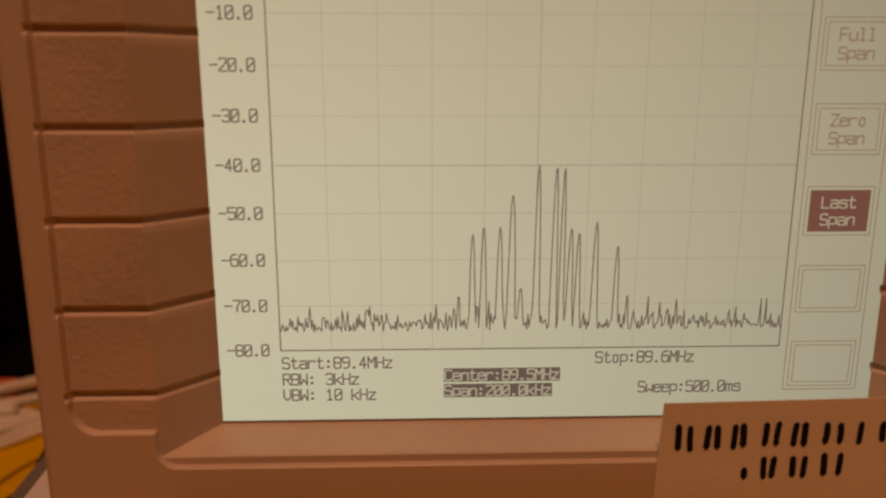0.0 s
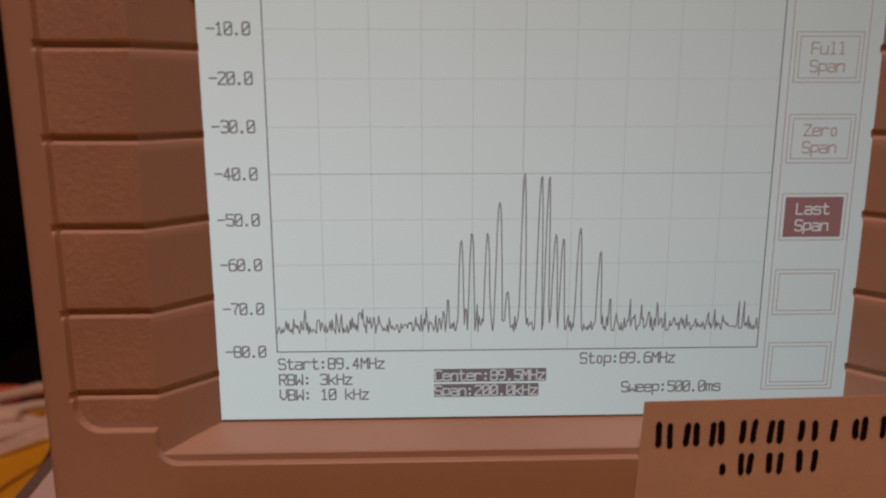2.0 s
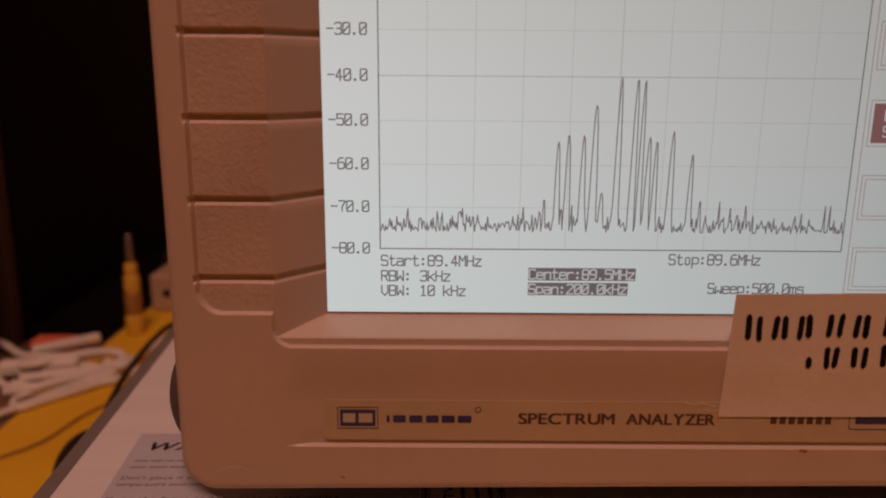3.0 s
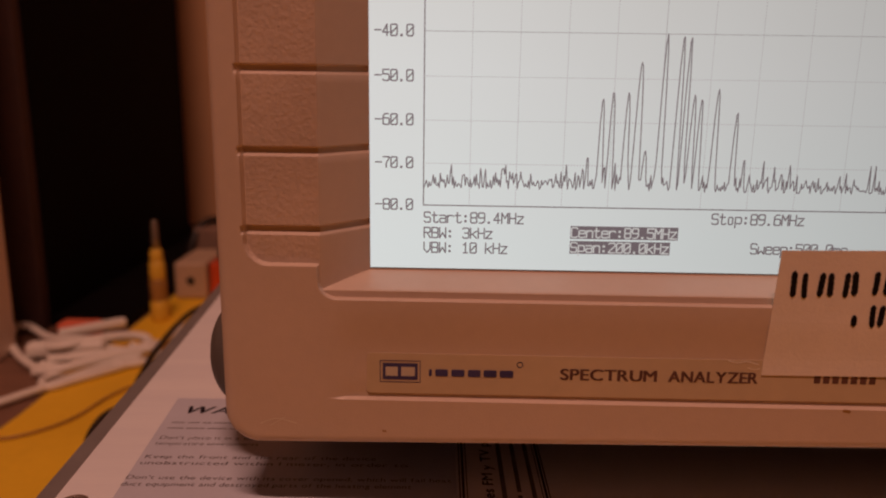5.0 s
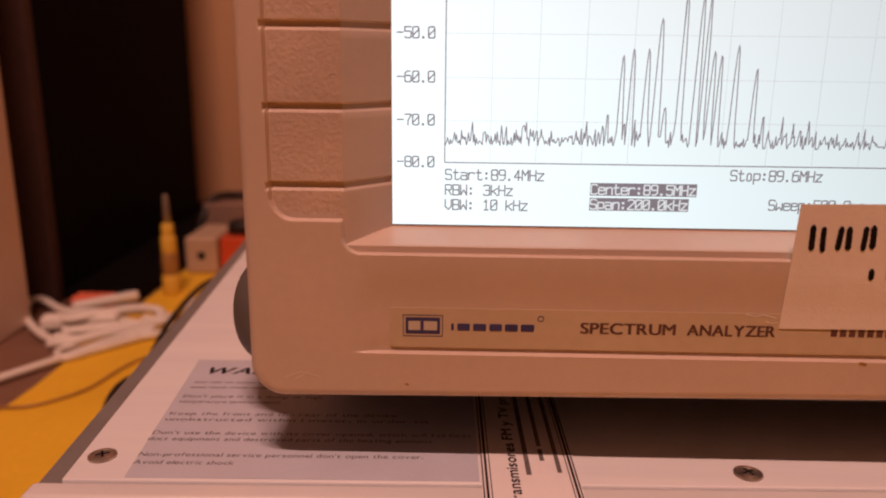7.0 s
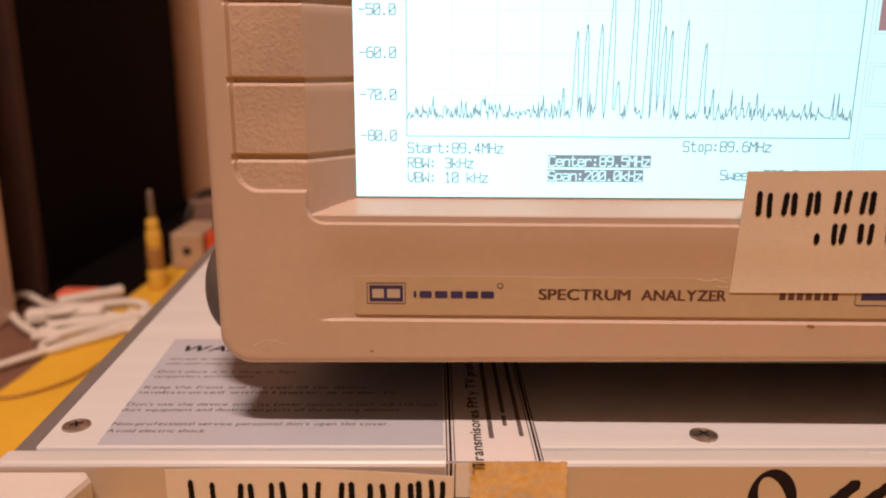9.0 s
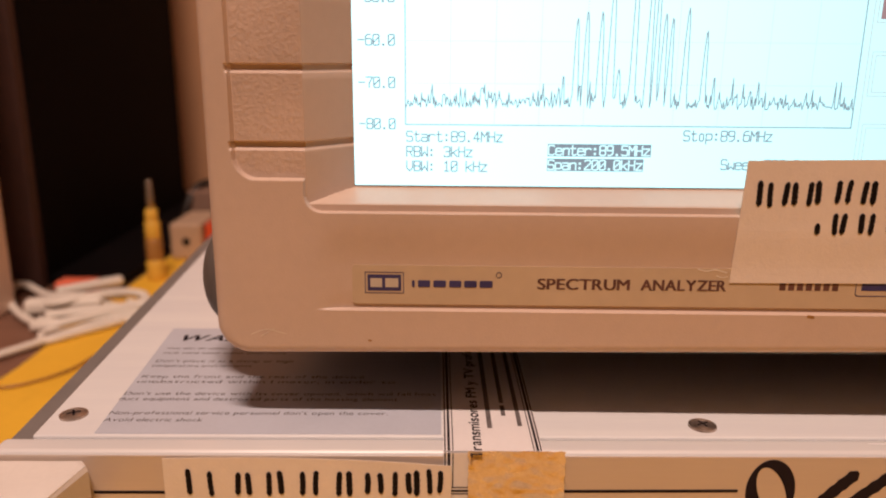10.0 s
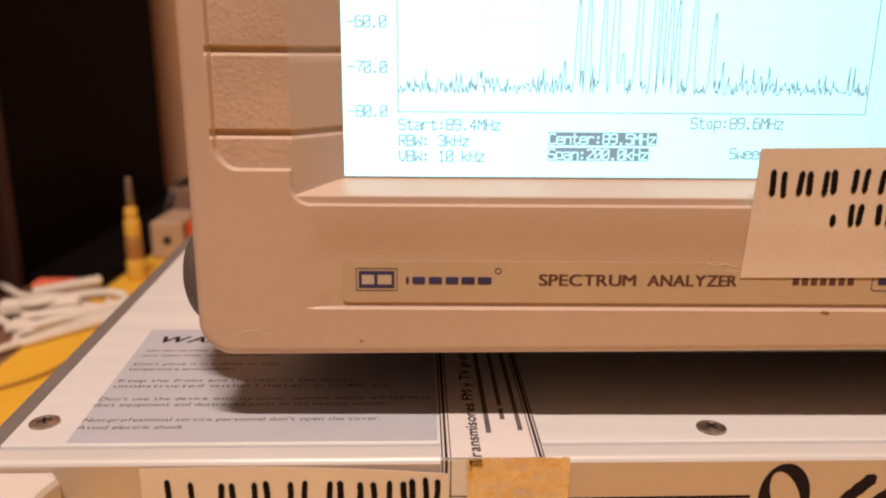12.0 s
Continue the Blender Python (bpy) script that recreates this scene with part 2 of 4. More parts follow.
def tube(points, r, sides=8, bm=None, steps=8):
    bm = bm or bmesh.new()
    line = smooth_line(points, steps)
    rings = []
    for i, q in enumerate(line):
        d = (line[min(i + 1, len(line) - 1)] - line[max(i - 1, 0)]).normalized()
        side = d.cross(Vector((0, 0, 1)))
        side = side.normalized() if side.length > 1e-4 else Vector((1, 0, 0))
        up = side.cross(d)
        rings.append([bm.verts.new((q + side * r * math.cos(2 * math.pi * k / sides) + up * r * math.sin(2 * math.pi * k / sides)) * MM) for k in range(sides)])
    for a, b in zip(rings, rings[1:]):
        for k in range(sides):
            bm.faces.new((a[k], a[(k + 1) % sides], b[(k + 1) % sides], b[k]))
    bm.faces.new(rings[0][::-1])
    bm.faces.new(rings[-1])
    return bm


def turned(profile, at, sides=20, bm=None):
    """A turned body: profile of (radius, height) about an upright axis."""
    bm = bm or bmesh.new()
    rings = [[bm.verts.new(Vector((at[0] + r * math.cos(2 * math.pi * k / sides), at[1] + r * math.sin(2 * math.pi * k / sides), at[2] + h)) * MM) for k in range(sides)] for r, h in profile]
    for a, b in zip(rings, rings[1:]):
        for k in range(sides):
            bm.faces.new((a[k], a[(k + 1) % sides], b[(k + 1) % sides], b[k]))
    bm.faces.new(rings[0][::-1])
    bm.faces.new(rings[-1])
    return bm


# --- flat print: everything is laid out in (u, v) and then placed on a plane


def on_front(y):
    return lambda u, v: Vector((u, y, v)) * MM


def on_top(z):
    return lambda u, v: Vector((u, v, z)) * MM


def ribbon(points, width, place, bm=None, closed=False):
    """A drawn line of even width, with butt ends and mitred corners left open."""
    bm = bm or bmesh.new()
    pts = [Vector(p) for p in points]
    if closed:
        pts.append(pts[0])
    for a, b in zip(pts, pts[1:]):
        d = b - a
        if d.length < 1e-6:
            continue
        d.normalize()
        n = Vector((-d.y, d.x)) * width / 2
        a2, b2 = a - d * width * 0.4, b + d * width * 0.4
        bm.faces.new([bm.verts.new(place(*q)) for q in (a2 - n, b2 - n, b2 + n, a2 + n)])
    return bm


def stroke(points, width, place, bm=None, taper=0.0):
    """A felt-pen stroke: one smooth band with round ends, slightly uneven."""
    bm = bm or bmesh.new()
    line = smooth_line([(p[0], p[1], 0) for p in points], 7)
    n = len(line)
    left, right = [], []
    d0 = (line[1] - line[0]).normalized()
    d1 = (line[-1] - line[-2]).normalized()
    ext = [(line[0] - d0 * width * 0.45, 0.35)] + [(q, 1.0) for q in line] + [(line[-1] + d1 * width * 0.45, 0.35)]
    for i, (q, w) in enumerate(ext):
        a, b = ext[max(i - 1, 0)][0], ext[min(i + 1, len(ext) - 1)][0]
        d = (b - a).normalized()
        h = width / 2 * w * (1 + 0.10 * math.sin(i * 1.7 + q.x)) * (1 - taper * i / len(ext))
        nrm = Vector((-d.y, d.x, 0)) * h
        left.append(bm.verts.new(place(*(q + nrm).xy)))
        right.append(bm.verts.new(place(*(q - nrm).xy)))
    for i in range(len(ext) - 1):
        bm.faces.new((left[i], left[i + 1], right[i + 1], right[i]))
    return bm


def rect(u0, u1, v0, v1, place, bm=None):
    bm = bm or bmesh.new()
    bm.faces.new([bm.verts.new(place(*q)) for q in ((u0, v0), (u1, v0), (u1, v1), (u0, v1))])
    return bm


GLYPHS = {}


def glyph(ch):
    """Outline faces of one character of the built-in font: points and faces, and its box."""
    if ch not in GLYPHS:
        cu = bpy.data.curves.new("glyph", "FONT")
        cu.body, cu.size = ch, 1.0
        ob = bpy.data.objects.new("glyph", cu)
        scene.collection.objects.link(ob)
        bpy.context.view_layer.update()
        me = bpy.data.meshes.new_from_object(ob.evaluated_get(bpy.context.evaluated_depsgraph_get()))
        pts = [(v.co.x, v.co.y) for v in me.vertices]
        faces = [tuple(p.vertices) for p in me.polygons]
        bpy.data.objects.remove(ob)
        bpy.data.curves.remove(cu)
        bpy.data.meshes.remove(me)
        xs = [p[0] for p in pts] or [0, 0.25]
        GLYPHS[ch] = (pts, faces, min(xs), max(xs))
    return GLYPHS[ch]


def lettering(text, u0, u1, v, height, place, bm=None, slant=0.0):
    """A line of text between u0 and u1 with its middle at v; capitals are `height` tall."""
    bm = bm or bmesh.new()
    cap = 0.70
    s = height / cap
    spots, x = [], 0.0
    for ch in text:
        pts, faces, lo, hi = glyph(ch)
        if ch == " ":
            x += 0.30
            continue
        spots.append((pts, faces, x - lo))
        x += hi - lo + 0.10
    k = (u1 - u0) / max(x - 0.10, 0.1)
    for pts, faces, dx in spots:
        vs = [bm.verts.new(place(u0 + (p[0] + dx) * k + (p[1] - cap / 2) * s * slant, v + (p[1] - cap / 2) * s)) for p in pts]
        for f in faces:
            bm.faces.new([vs[j] for j in f])
    return bm


# the display's own character set: strokes on a cell 6 wide and 10 high, x and y in hexadecimal
CELLS = {
    "0": "09 1A 5A 69 61 50 10 01 09/02 68", "1": "18 3A 30/10 50", "2": "09 1A 5A 69 67 01 00 60", "3": "09 1A 5A 69 66 55 25/55 64 61 50 10 01",
    "4": "4A 03 63/4A 40", "5": "6A 0A 06 56 65 61 50 10 01", "6": "5A 2A 08 01 10 50 61 65 56 06", "7": "0A 6A 69 34 30",
    "8": "15 06 09 1A 5A 69 66 55 15 04 01 10 50 61 64 55", "9": "10 40 62 69 5A 1A 09 06 15 65", "-": "05 65", ".": "20 30 31 21 20",
    ":": "21 31 32 22 21/26 36 37 27 26", "S": "69 5A 1A 09 06 15 55 64 61 50 10 01", "t": "2A 21 30 50 61/07 57", "a": "07 57 66 60/64 14 03 01 10 50 61",
    "r": "07 00/05 27 57 66", "M": "00 0A 35 6A 60", "H": "00 0A/60 6A/05 65", "z": "07 67 00 60", "R": "00 0A 5A 69 66 55 05/35 60", "B": "00 0A 5A 69 66 55 05/55 64 61 50 00",
    "W": "0A 00 35 60 6A", "k": "0A 00/67 03/24 60", "V": "0A 03 30 63 6A", "C": "69 5A 1A 09 01 10 50 61", "e": "04 64 66 57 17 06 01 10 50 61", "n": "07 00/05 27 57 66 60",
    "p": "07 0D/07 57 66 62 51 01", "u": "07 01 10 50 61/67 60", "l": "1A 3A 30/10 50", "Z": "0A 6A 00 60", "o": "16 27 47 56 51 40 20 11 16", "L": "0A 00 60",
    "s": "66 57 17 06 05 14 54 63 61 50 10 01", "w": "07 00 33 60 67", "m": "00 07/06 17 36 30/36 47 66 60", "F": "00 0A 6A/05 55", "i": "27 37 30/10 50",
}


def readout_text(text, u0, u1, v, height, place, width):
    """A line in the display's character set, each character in an equal cell."""
    bm = bmesh.new()
    cell = (u1 - u0) / len(text)
    for i, ch in enumerate(text):
        for run in CELLS[ch].split("/") if ch != " " else ():
            pts = []
            for q in run.split():
                y = int(q[1], 16)
                y = -3 if y == 13 else y
                pts.append((u0 + (i + 0.08) * cell + int(q[0]) / 6 * cell * 0.78, v + (y / 10 - 0.5) * height))
            ribbon(pts, width, place, bm)
    return bm


def dashes(u0, u1, v, height, place, seed=1, thick=0.2, bm=None):
    """Unreadable print: plain bars, word by word."""
    bm = bm or bmesh.new()
    rnd = random.Random(seed)
    u = u0
    while u < u1 - height * 0.6:
        w = min(u1 - u, height * rnd.uniform(1.2, 4.2))
        rect(u, u + w, v - height * thick, v + height * thick, place, bm)
        u += w + height * 0.55
    return bm


# ---------------------------------------------------------------- room
TABLE = -84.0


def room():
    fl = TABLE - 750
    x0, x1, y0, y1, z1 = -1400, 1700, -2200, 760, 1650
    thing("floor", "brown tiled floor below the table", "floor", box(x0, x1, y0, y1, fl - 60, fl), M_FLOOR, kind="structure")
    thing("ceiling", "plain cream painted ceiling", "ceiling", box(x0, x1, y0, y1, z1, z1 + 60), M_CEIL, kind="structure")
    thing("wall_north", "warm beige painted wall behind the table", "wall", box(x0, x1, y1, y1 + 80, fl, z1), M_WALL, kind="structure")
    # three unseen walls close the room and bounce light back
    thing("wall_south", "unseen brown wall, toned for its bounce light", "wall", box(x0, x1, y0 - 80, y0, fl, z1), M_UNSEEN_WALL, kind="structure")
    thing("wall_west", "unseen brown wall, toned for its bounce light", "wall", box(x0 - 80, x0, y0, y1, fl, z1), M_UNSEEN_WALL, kind="structure")
    thing("wall_east", "unseen brown wall, toned for its bounce light", "wall", box(x1, x1 + 80, y0, y1, fl, z1), M_UNSEEN_WALL, kind="structure")


room()


def table():
    t = thing("table", "brown wooden table with a worn top", "table", at=(0, 0, 0))
    part("tabletop", box(-700, 900, -330, 740, TABLE - 28, TABLE, 3), M_WOOD, t)
    for x in (-660, 860):
        for y in (-290, 700):
            part("leg", box(x - 28, x + 28, y - 28, y + 28, TABLE - 750, TABLE - 28, 2), M_WOOD, t)


table()


def yellow_cloth():
    bm = bmesh.new()
    nx, ny = 60, 60
    vs = []
    for j in range(ny + 1):
        for i in range(nx + 1):
            u, w = i / nx, j / ny
            x, y = -219 + 620 * u, -240 + 700 * w
            if i == 0:
                x += 2.5 * noise.noise((0, y * 0.02, 3))
            h = 0.9 + 0.5 * noise.noise((x * 0.015, y * 0.02, 1))
            vs.append(bm.verts.new(Vector((x, y, TABLE + h)) * MM))
    for j in range(ny):
        for i in range(nx):
            a = j * (nx + 1) + i
            bm.faces.new((vs[a], vs[a + 1], vs[a + nx + 2], vs[a + nx + 1]))
    ext = bmesh.ops.extrude_face_region(bm, geom=bm.faces[:])
    for g in ext["geom"]:
        if isinstance(g, bmesh.types.BMVert):
            g.co.z = (TABLE + 0.05) * MM
    return thing("table_cover", "bright yellow cloth cover spread over the brown table", "cloth", bm, M_YELLOW, smooth=False)


yellow_cloth()

# ---------------------------------------------------------------- silver rack transmitter
FRONT = -25.0
SKEW, PIVOT = radians(1.2), Vector((0.060, -0.0175, 0.0))


def askew(ob):
    """Turn a thing with the transmitter, which stands a little askew under the analyser."""
    turn = Matrix.Rotation(SKEW, 4, "Z")
    ob.matrix_world = Matrix.Translation(PIVOT) @ turn @ Matrix.Translation(-PIVOT)
    return ob


def transmitter():
    t = thing("rack_transmitter", "silver aluminium rack transmitter lying on the yellow cloth", "transmitter")
    left, right, back = -86.0, 350.0, 330.0
    low = TABLE + 10
    chassis, lid = box(left, right, -18.5, back, low, -1.6, 0.6), box(-80.2, right - 6, -17.9, back - 6, -1.5, 0.0, 0.35)
    for bm in (chassis, lid):
        for v in bm.verts:
            if v.co.x < 0:
                v.co.x -= 0.055 * (v.co.y + 0.018)
    part("chassis", chassis, M_RIM, t, "grey metal chassis side")
    part("lid", lid, M_ALU, t, "brushed silver lid")
    part("front_rail", box(left, right, -24.6, -18.4, low, -0.05, 1.3, 4), M_BRIGHT, t, "polished silver front rail", smooth=False)
    part("front_panel", box(-108, right + 22, FRONT, -24.7, low - 1, -0.7, 0.15), M_ALU2, t, "beige-toned anodised front panel")
    for x in (left + 40, right - 40):
        for y in (20, back - 30):
            part("foot", turned([(9, 0), (10, 3), (10, 9.8)], (x, y, TABLE + 1.0)), M_BLACK, t)
    for x, y in ((-75.6, -8.3), (67.4, -12.8), (210, -11.7), (336, -10)):
        s = part("screw", turned([(3.15, 0.02), (3.1, 0.45), (2.8, 0.6), (2.6, 0.5), (2.45, 0.28), (1.6, 0.62), (0.8, 0.70), (0.2, 0.70)], (x, y, 0), 24), M_SCREW, t, "stained cross-head nickel screw", smooth=False)
        bm = bmesh.new()
        for a in (25, 115):
            c, sn = math.cos(radians(a)), math.sin(radians(a))
            ribbon([(x - 1.3 * c, y - 1.3 * sn), (x + 1.3 * c, y + 1.3 * sn)], 0.5, on_top(0.74), bm)
        part("cross_slot", bm, M_PRINT, s)
    # dark display window, its top edge just below the paper tag
    part("display_window", prism(rounded(-56, 25, -52, -13.2, 3.0), FRONT - 0.5, FRONT - 0.02), M_BLACK, t, "black display window with rounded corners")
    # printed rule and the large black shapes of the maker's mark
    f = on_front(FRONT - 0.05)
    part("printed_rule", ribbon([(-64.6, -9.3), (-48, -9.3)], 0.7, f), M_PRINT, t)
    part("printed_rule", ribbon([(34, -8.9), (71.4, -8.7)], 0.7, f), M_PRINT, t)
    bm = bmesh.new()
    n = 40
    outer, inner = [], []
    for k in range(n):
        a = 2 * math.pi * k / n
        ox, oz = 5.3 * math.cos(a), 7.4 * math.sin(a)
        ix, iz = 3.0 * math.cos(a), 5.8 * math.sin(a)
        ix -= 0.30 * iz
        outer.append(bm.verts.new(f(78.6 + ox, -8.7 + oz)))
        inner.append(bm.verts.new(f(78.9 + ix, -8.9 + iz)))
    for k in range(n):
        bm.faces.new((outer[k], outer[(k + 1) % n], inner[(k + 1) % n], inner[k]))
    part("printed_ring", bm, M_PRINT, t, "black printed oval ring")
    part("printed_bar", stroke([(87.5, -14.5), (91, -10), (96.0, -5.0)], 2.7, f), M_PRINT, t, "black slanted printed bar")
    part("printed_bar", stroke([(93, -15.5), (97, -11.0), (104, -5.0)], 2.7, f), M_PRINT, t, "black slanted printed bar")
    # carrying handle at the panel's end, coming towards the viewer
    bm = bmesh.new()
    prism([(-66, -25.1), (-64.2, -27.5), (-68.5, -52), (-71, -74), (-104, -74), (-104, -25.1)], -12.5, -1.2, "z", bm, bevel=1.6)
    part("handle", bm, M_WHITE, t, "off-white rounded rack handle")
    return t


askew(transmitter())


def warning_label():
    o = thing("warning_label", "blue-grey film warning label on the silver lid", "label")
    part("film", prism([(-67.2, -17.0), (8.6, -17.0), (8.6, 47.8), (-71.4, 47.8)], 0.05, 0.16, "z"), M_FILM, o)
    t = on_top(0.2)
    part("heading", lettering("WARNING", -66.8, -32, 40, 4.6, t, slant=0.25, bm=lettering("WARNING", -66.4, -31.6, 40, 4.6, on_top(0.23), slant=0.25)), M_PRINT, o)
    part("text_line", dashes(-67.8, -22, 31.9, 1.4, t, 9, 0.16), M_LABELTEXT, o)
    part("text_line", dashes(-67.8, -34, 28.5, 1.4, t, 5, 0.16), M_LABELTEXT, o)
    part("text_line", lettering("Don't place it in a damp or high", -67.8, -31, 23.1, 1.75, t), M_LABELTEXT, o)
    part("text_line", lettering("temperature environments", -67.8, -41.6, 19.9, 1.75, t), M_LABELTEXT, o)
    part("text_line", lettering("Keep the front and the rear of the device", -67.8, -11, 13.0, 1.75, t), M_LABELTEXT, o)
    part("text_line", lettering("unobstructed within 1 meter, in order to", -67.8, -3, 9.9, 1.75, t), M_LABELTEXT, o)
    part("text_line", lettering("Don't use the device with its cover opened, which will fail heat", -68.4, 7.4, 3.0, 1.75, t), M_LABELTEXT, o)
    part("text_line", lettering("duct equipment and destroyed parts of the heating element", -68.4, -1.8, 0.0, 1.75, t), M_LABELTEXT, o)
    part("text_line", lettering("Non-professional service personnel don't open the cover.", -67.7, -3.7, -7.3, 1.75, t), M_LABELTEXT, o)
    part("text_line", lettering("Avoid electric shock", -67.6, -45.4, -10.7, 1.75, t), M_LABELTEXT, o)
    return o


askew(warning_label())


def seller_sticker():
    """A white strip with triple ruled borders that runs over the lid's edge and down the front."""
    o = thing("seal_sticker", "white paper seal sticker folded over the lid's front edge", "sticker")
    part("strip", box(9.0, 30.0, -24.6, 95, 0.2, 0.32), M_STICK, o)
    part("folded_end", box(9.0, 30.0, FRONT - 0.35, FRONT - 0.16, -10.5, 0.32), M_STICK, o)
    t, f = on_top(0.37), on_front(FRONT - 0.4)
    for u, w in ((9.35, 0.30), (10.15, 0.55), (11.0, 0.22), (28.1, 0.22), (28.9, 0.55), (29.6, 0.30)):
        part("ruled_border", ribbon([(u, -24.4), (u, 94)], w, t), M_PRINT, o)
        if u < 20:
            part("ruled_border", ribbon([(u, 0.1), (u, -7.8 if u > 10.5 else -9.0)], w, f), M_PRINT, o)
    for v, w in ((-7.8, 0.22), (-8.6, 0.5), (-9.3, 0.25)):
        part("ruled_border", ribbon([(9.4, v), (29, v)], w, f), M_PRINT, o)
    # text runs up the strip
    up = lambda u, v: Vector((-v, u, 0.37)) * MM
    up2 = lambda u, v: Vector((-v, u, 0.40)) * MM
    part("text_line", lettering("Transmisores FM y TV profesionales", -27.4, 46.1, -15.75, 2.5, up2, bm=lettering("Transmisores FM y TV profesionales", -27.5, 46, -15.9, 2.5, up)), M_PRINT, o)
    for u0, u1, v, h in ((-14.6, 30, -19.4, 1.1), (-8.6, -3.4, -22.9, 1.0), (-2.0, 30, -22.9, 1.0), (-13.6, 30, -26.2, 1.0)):
        part("text_bar", rect(u0, u1, v - h / 2, v + h / 2, up), M_GREYPRINT, o)
    return o


askew(seller_sticker())


def foil_tape():
    bm = bmesh.new()
    nx, nz = 40, 26
    vs = []
    for j in range(nz + 1):
        for i in range(nx + 1):
            u, w = i / nx, j / nz
            x = 14.2 + 20.3 * u + (0.35 * noise.noise((0, w * 9, 2)) if i in (0, nx) else 0)
            z = 0.9 - 13.3 * w + (0.25 * noise.noise((u * 12, 0, 5)) if j == nz else 0)
            y = FRONT - 0.62 - 0.6 * abs(noise.noise((x * 0.30, z * 0.45, 7))) - 0.14 * noise.noise((x * 1.1, z * 1.3, 1))
            vs.append(bm.verts.new(Vector((x, y, z)) * MM))
    for j in range(nz):
        for i in range(nx):
            a = j * (nx + 1) + i
            bm.faces.new((vs[a], vs[a + nx + 1], vs[a + nx + 2], vs[a + 1]))
    return thing("foil_tape", "creased orange-gold foil tape over the sticker's end", "tape", bm, M_TAPE, smooth=True)


askew(foil_tape())


def marks(o, rows, place, width=1.15, seed=3):
    """Felt-pen writing of a trade name, kept as plain upright bars of its size."""
    rnd = random.Random(seed)
    for u, w, v0, v1 in rows:
        bm = bmesh.new()
        n = 1 if w < 2.2 else 2
        h = v1 - v0
        for k in range(n):
            c = u + w * (k + 0.5) / n
            lean = 0.025 * h * rnd.uniform(-1, 1)
            lo, hi = v0 + h * rnd.uniform(0, 0.12), v1 - h * rnd.uniform(0, 0.15)
            stroke([(c - lean, lo), (c + rnd.uniform(-0.12, 0.12), (lo + hi) / 2), (c + lean, hi)], width * rnd.uniform(0.9, 1.1), place, bm)
        part("pen_mark", bm, M_INK, o)


def paper_tag():
    """A torn strip of cream paper on the transmitter's front, its top edge bowed."""
    o = thing("paper_tag", "cream paper strip with black felt-pen marks", "paper tag")
    bm = bmesh.new()
    n = 24
    cols = []
    for i in range(n + 1):
        u = i / n
        x = -49.6 + 60.3 * u
        top = -1.0 + 0.9 * math.sin(math.pi * min(1, u * 1.1)) - 1.2 * u * u
        bot = -12.4 + 0.25 * noise.noise((u * 6, 0, 0))
        bow = -1.1 * math.sin(math.pi * u) - 0.8 - 0.9 * max(0, u - 0.85) * 6
        cols.append((x, top, bot, FRONT + bow * 0.8))
    grid = []
    for x, top, bot, y in cols:
        grid.append([bm.verts.new(Vector((x, y + (0.04 if k == 2 else 0), top + (bot - top) * k / 2)) * MM) for k in range(3)])
    for a, b in zip(grid, grid[1:]):
        for k in range(2):
            bm.faces.new((a[k], a[k + 1], b[k + 1], b[k]))
    ext = bmesh.ops.extrude_face_region(bm, geom=bm.faces[:])
    for g in ext["geom"]:
        if isinstance(g, bmesh.types.BMVert):
            g.co.y += 0.12 * MM
    part("paper", bm, M_PAPER2, o, smooth=False)

    def place(u, v):
        w = (u + 49.6) / 60.3
        bow = -1.1 * math.sin(math.pi * w) - 0.8 - 0.9 * max(0, w - 0.85) * 6
        return Vector((u, FRONT + bow * 0.8 - 0.15, v)) * MM

    spans = ((-46.6, 9.2), (-35.0, 4.4), (-28.6, 4.8), (-21.8, 5.6), (-13.8, 4.2), (-8.2, 5.4), (-2.0, 1.8), (1.0, 3.2), (5.0, 4.4))
    marks(o, [(u, w, -9.0 + 0.15 * (i % 3), -3.4 - 0.2 * (i % 2)) for i, (u, w) in enumerate(spans)], place)
    return o


askew(paper_tag())

# ---------------------------------------------------------------- spectrum analyser
AX0, AX1, AZ0, AZ1 = -40.7, 288.0, 16.5, 187.0
WX0, WX1, WZ0, WZ1 = -11.0, 114.8, 52.5, 150.9
GROOVES = [61.7 + 15.58 * k for k in range(7)]


def ramp01(v, lo, hi):
    t = min(1.0, max(0.0, (v - lo) / (hi - lo)))
    return t * t * (3 - 2 * t)


def corner_distance(x, z, x0, x1, z0, z1, r):
    """Distance inside a rectangle with rounded corners (negative outside)."""
    dx, dz = max(x0 + r - x, 0, x - (x1 - r)), max(z0 + r - z, 0, z - (z1 - r))
    if dx > 0 and dz > 0:
        return r - math.hypot(dx, dz)
    return min(x - x0, x1 - x, z - z0, z1 - z)


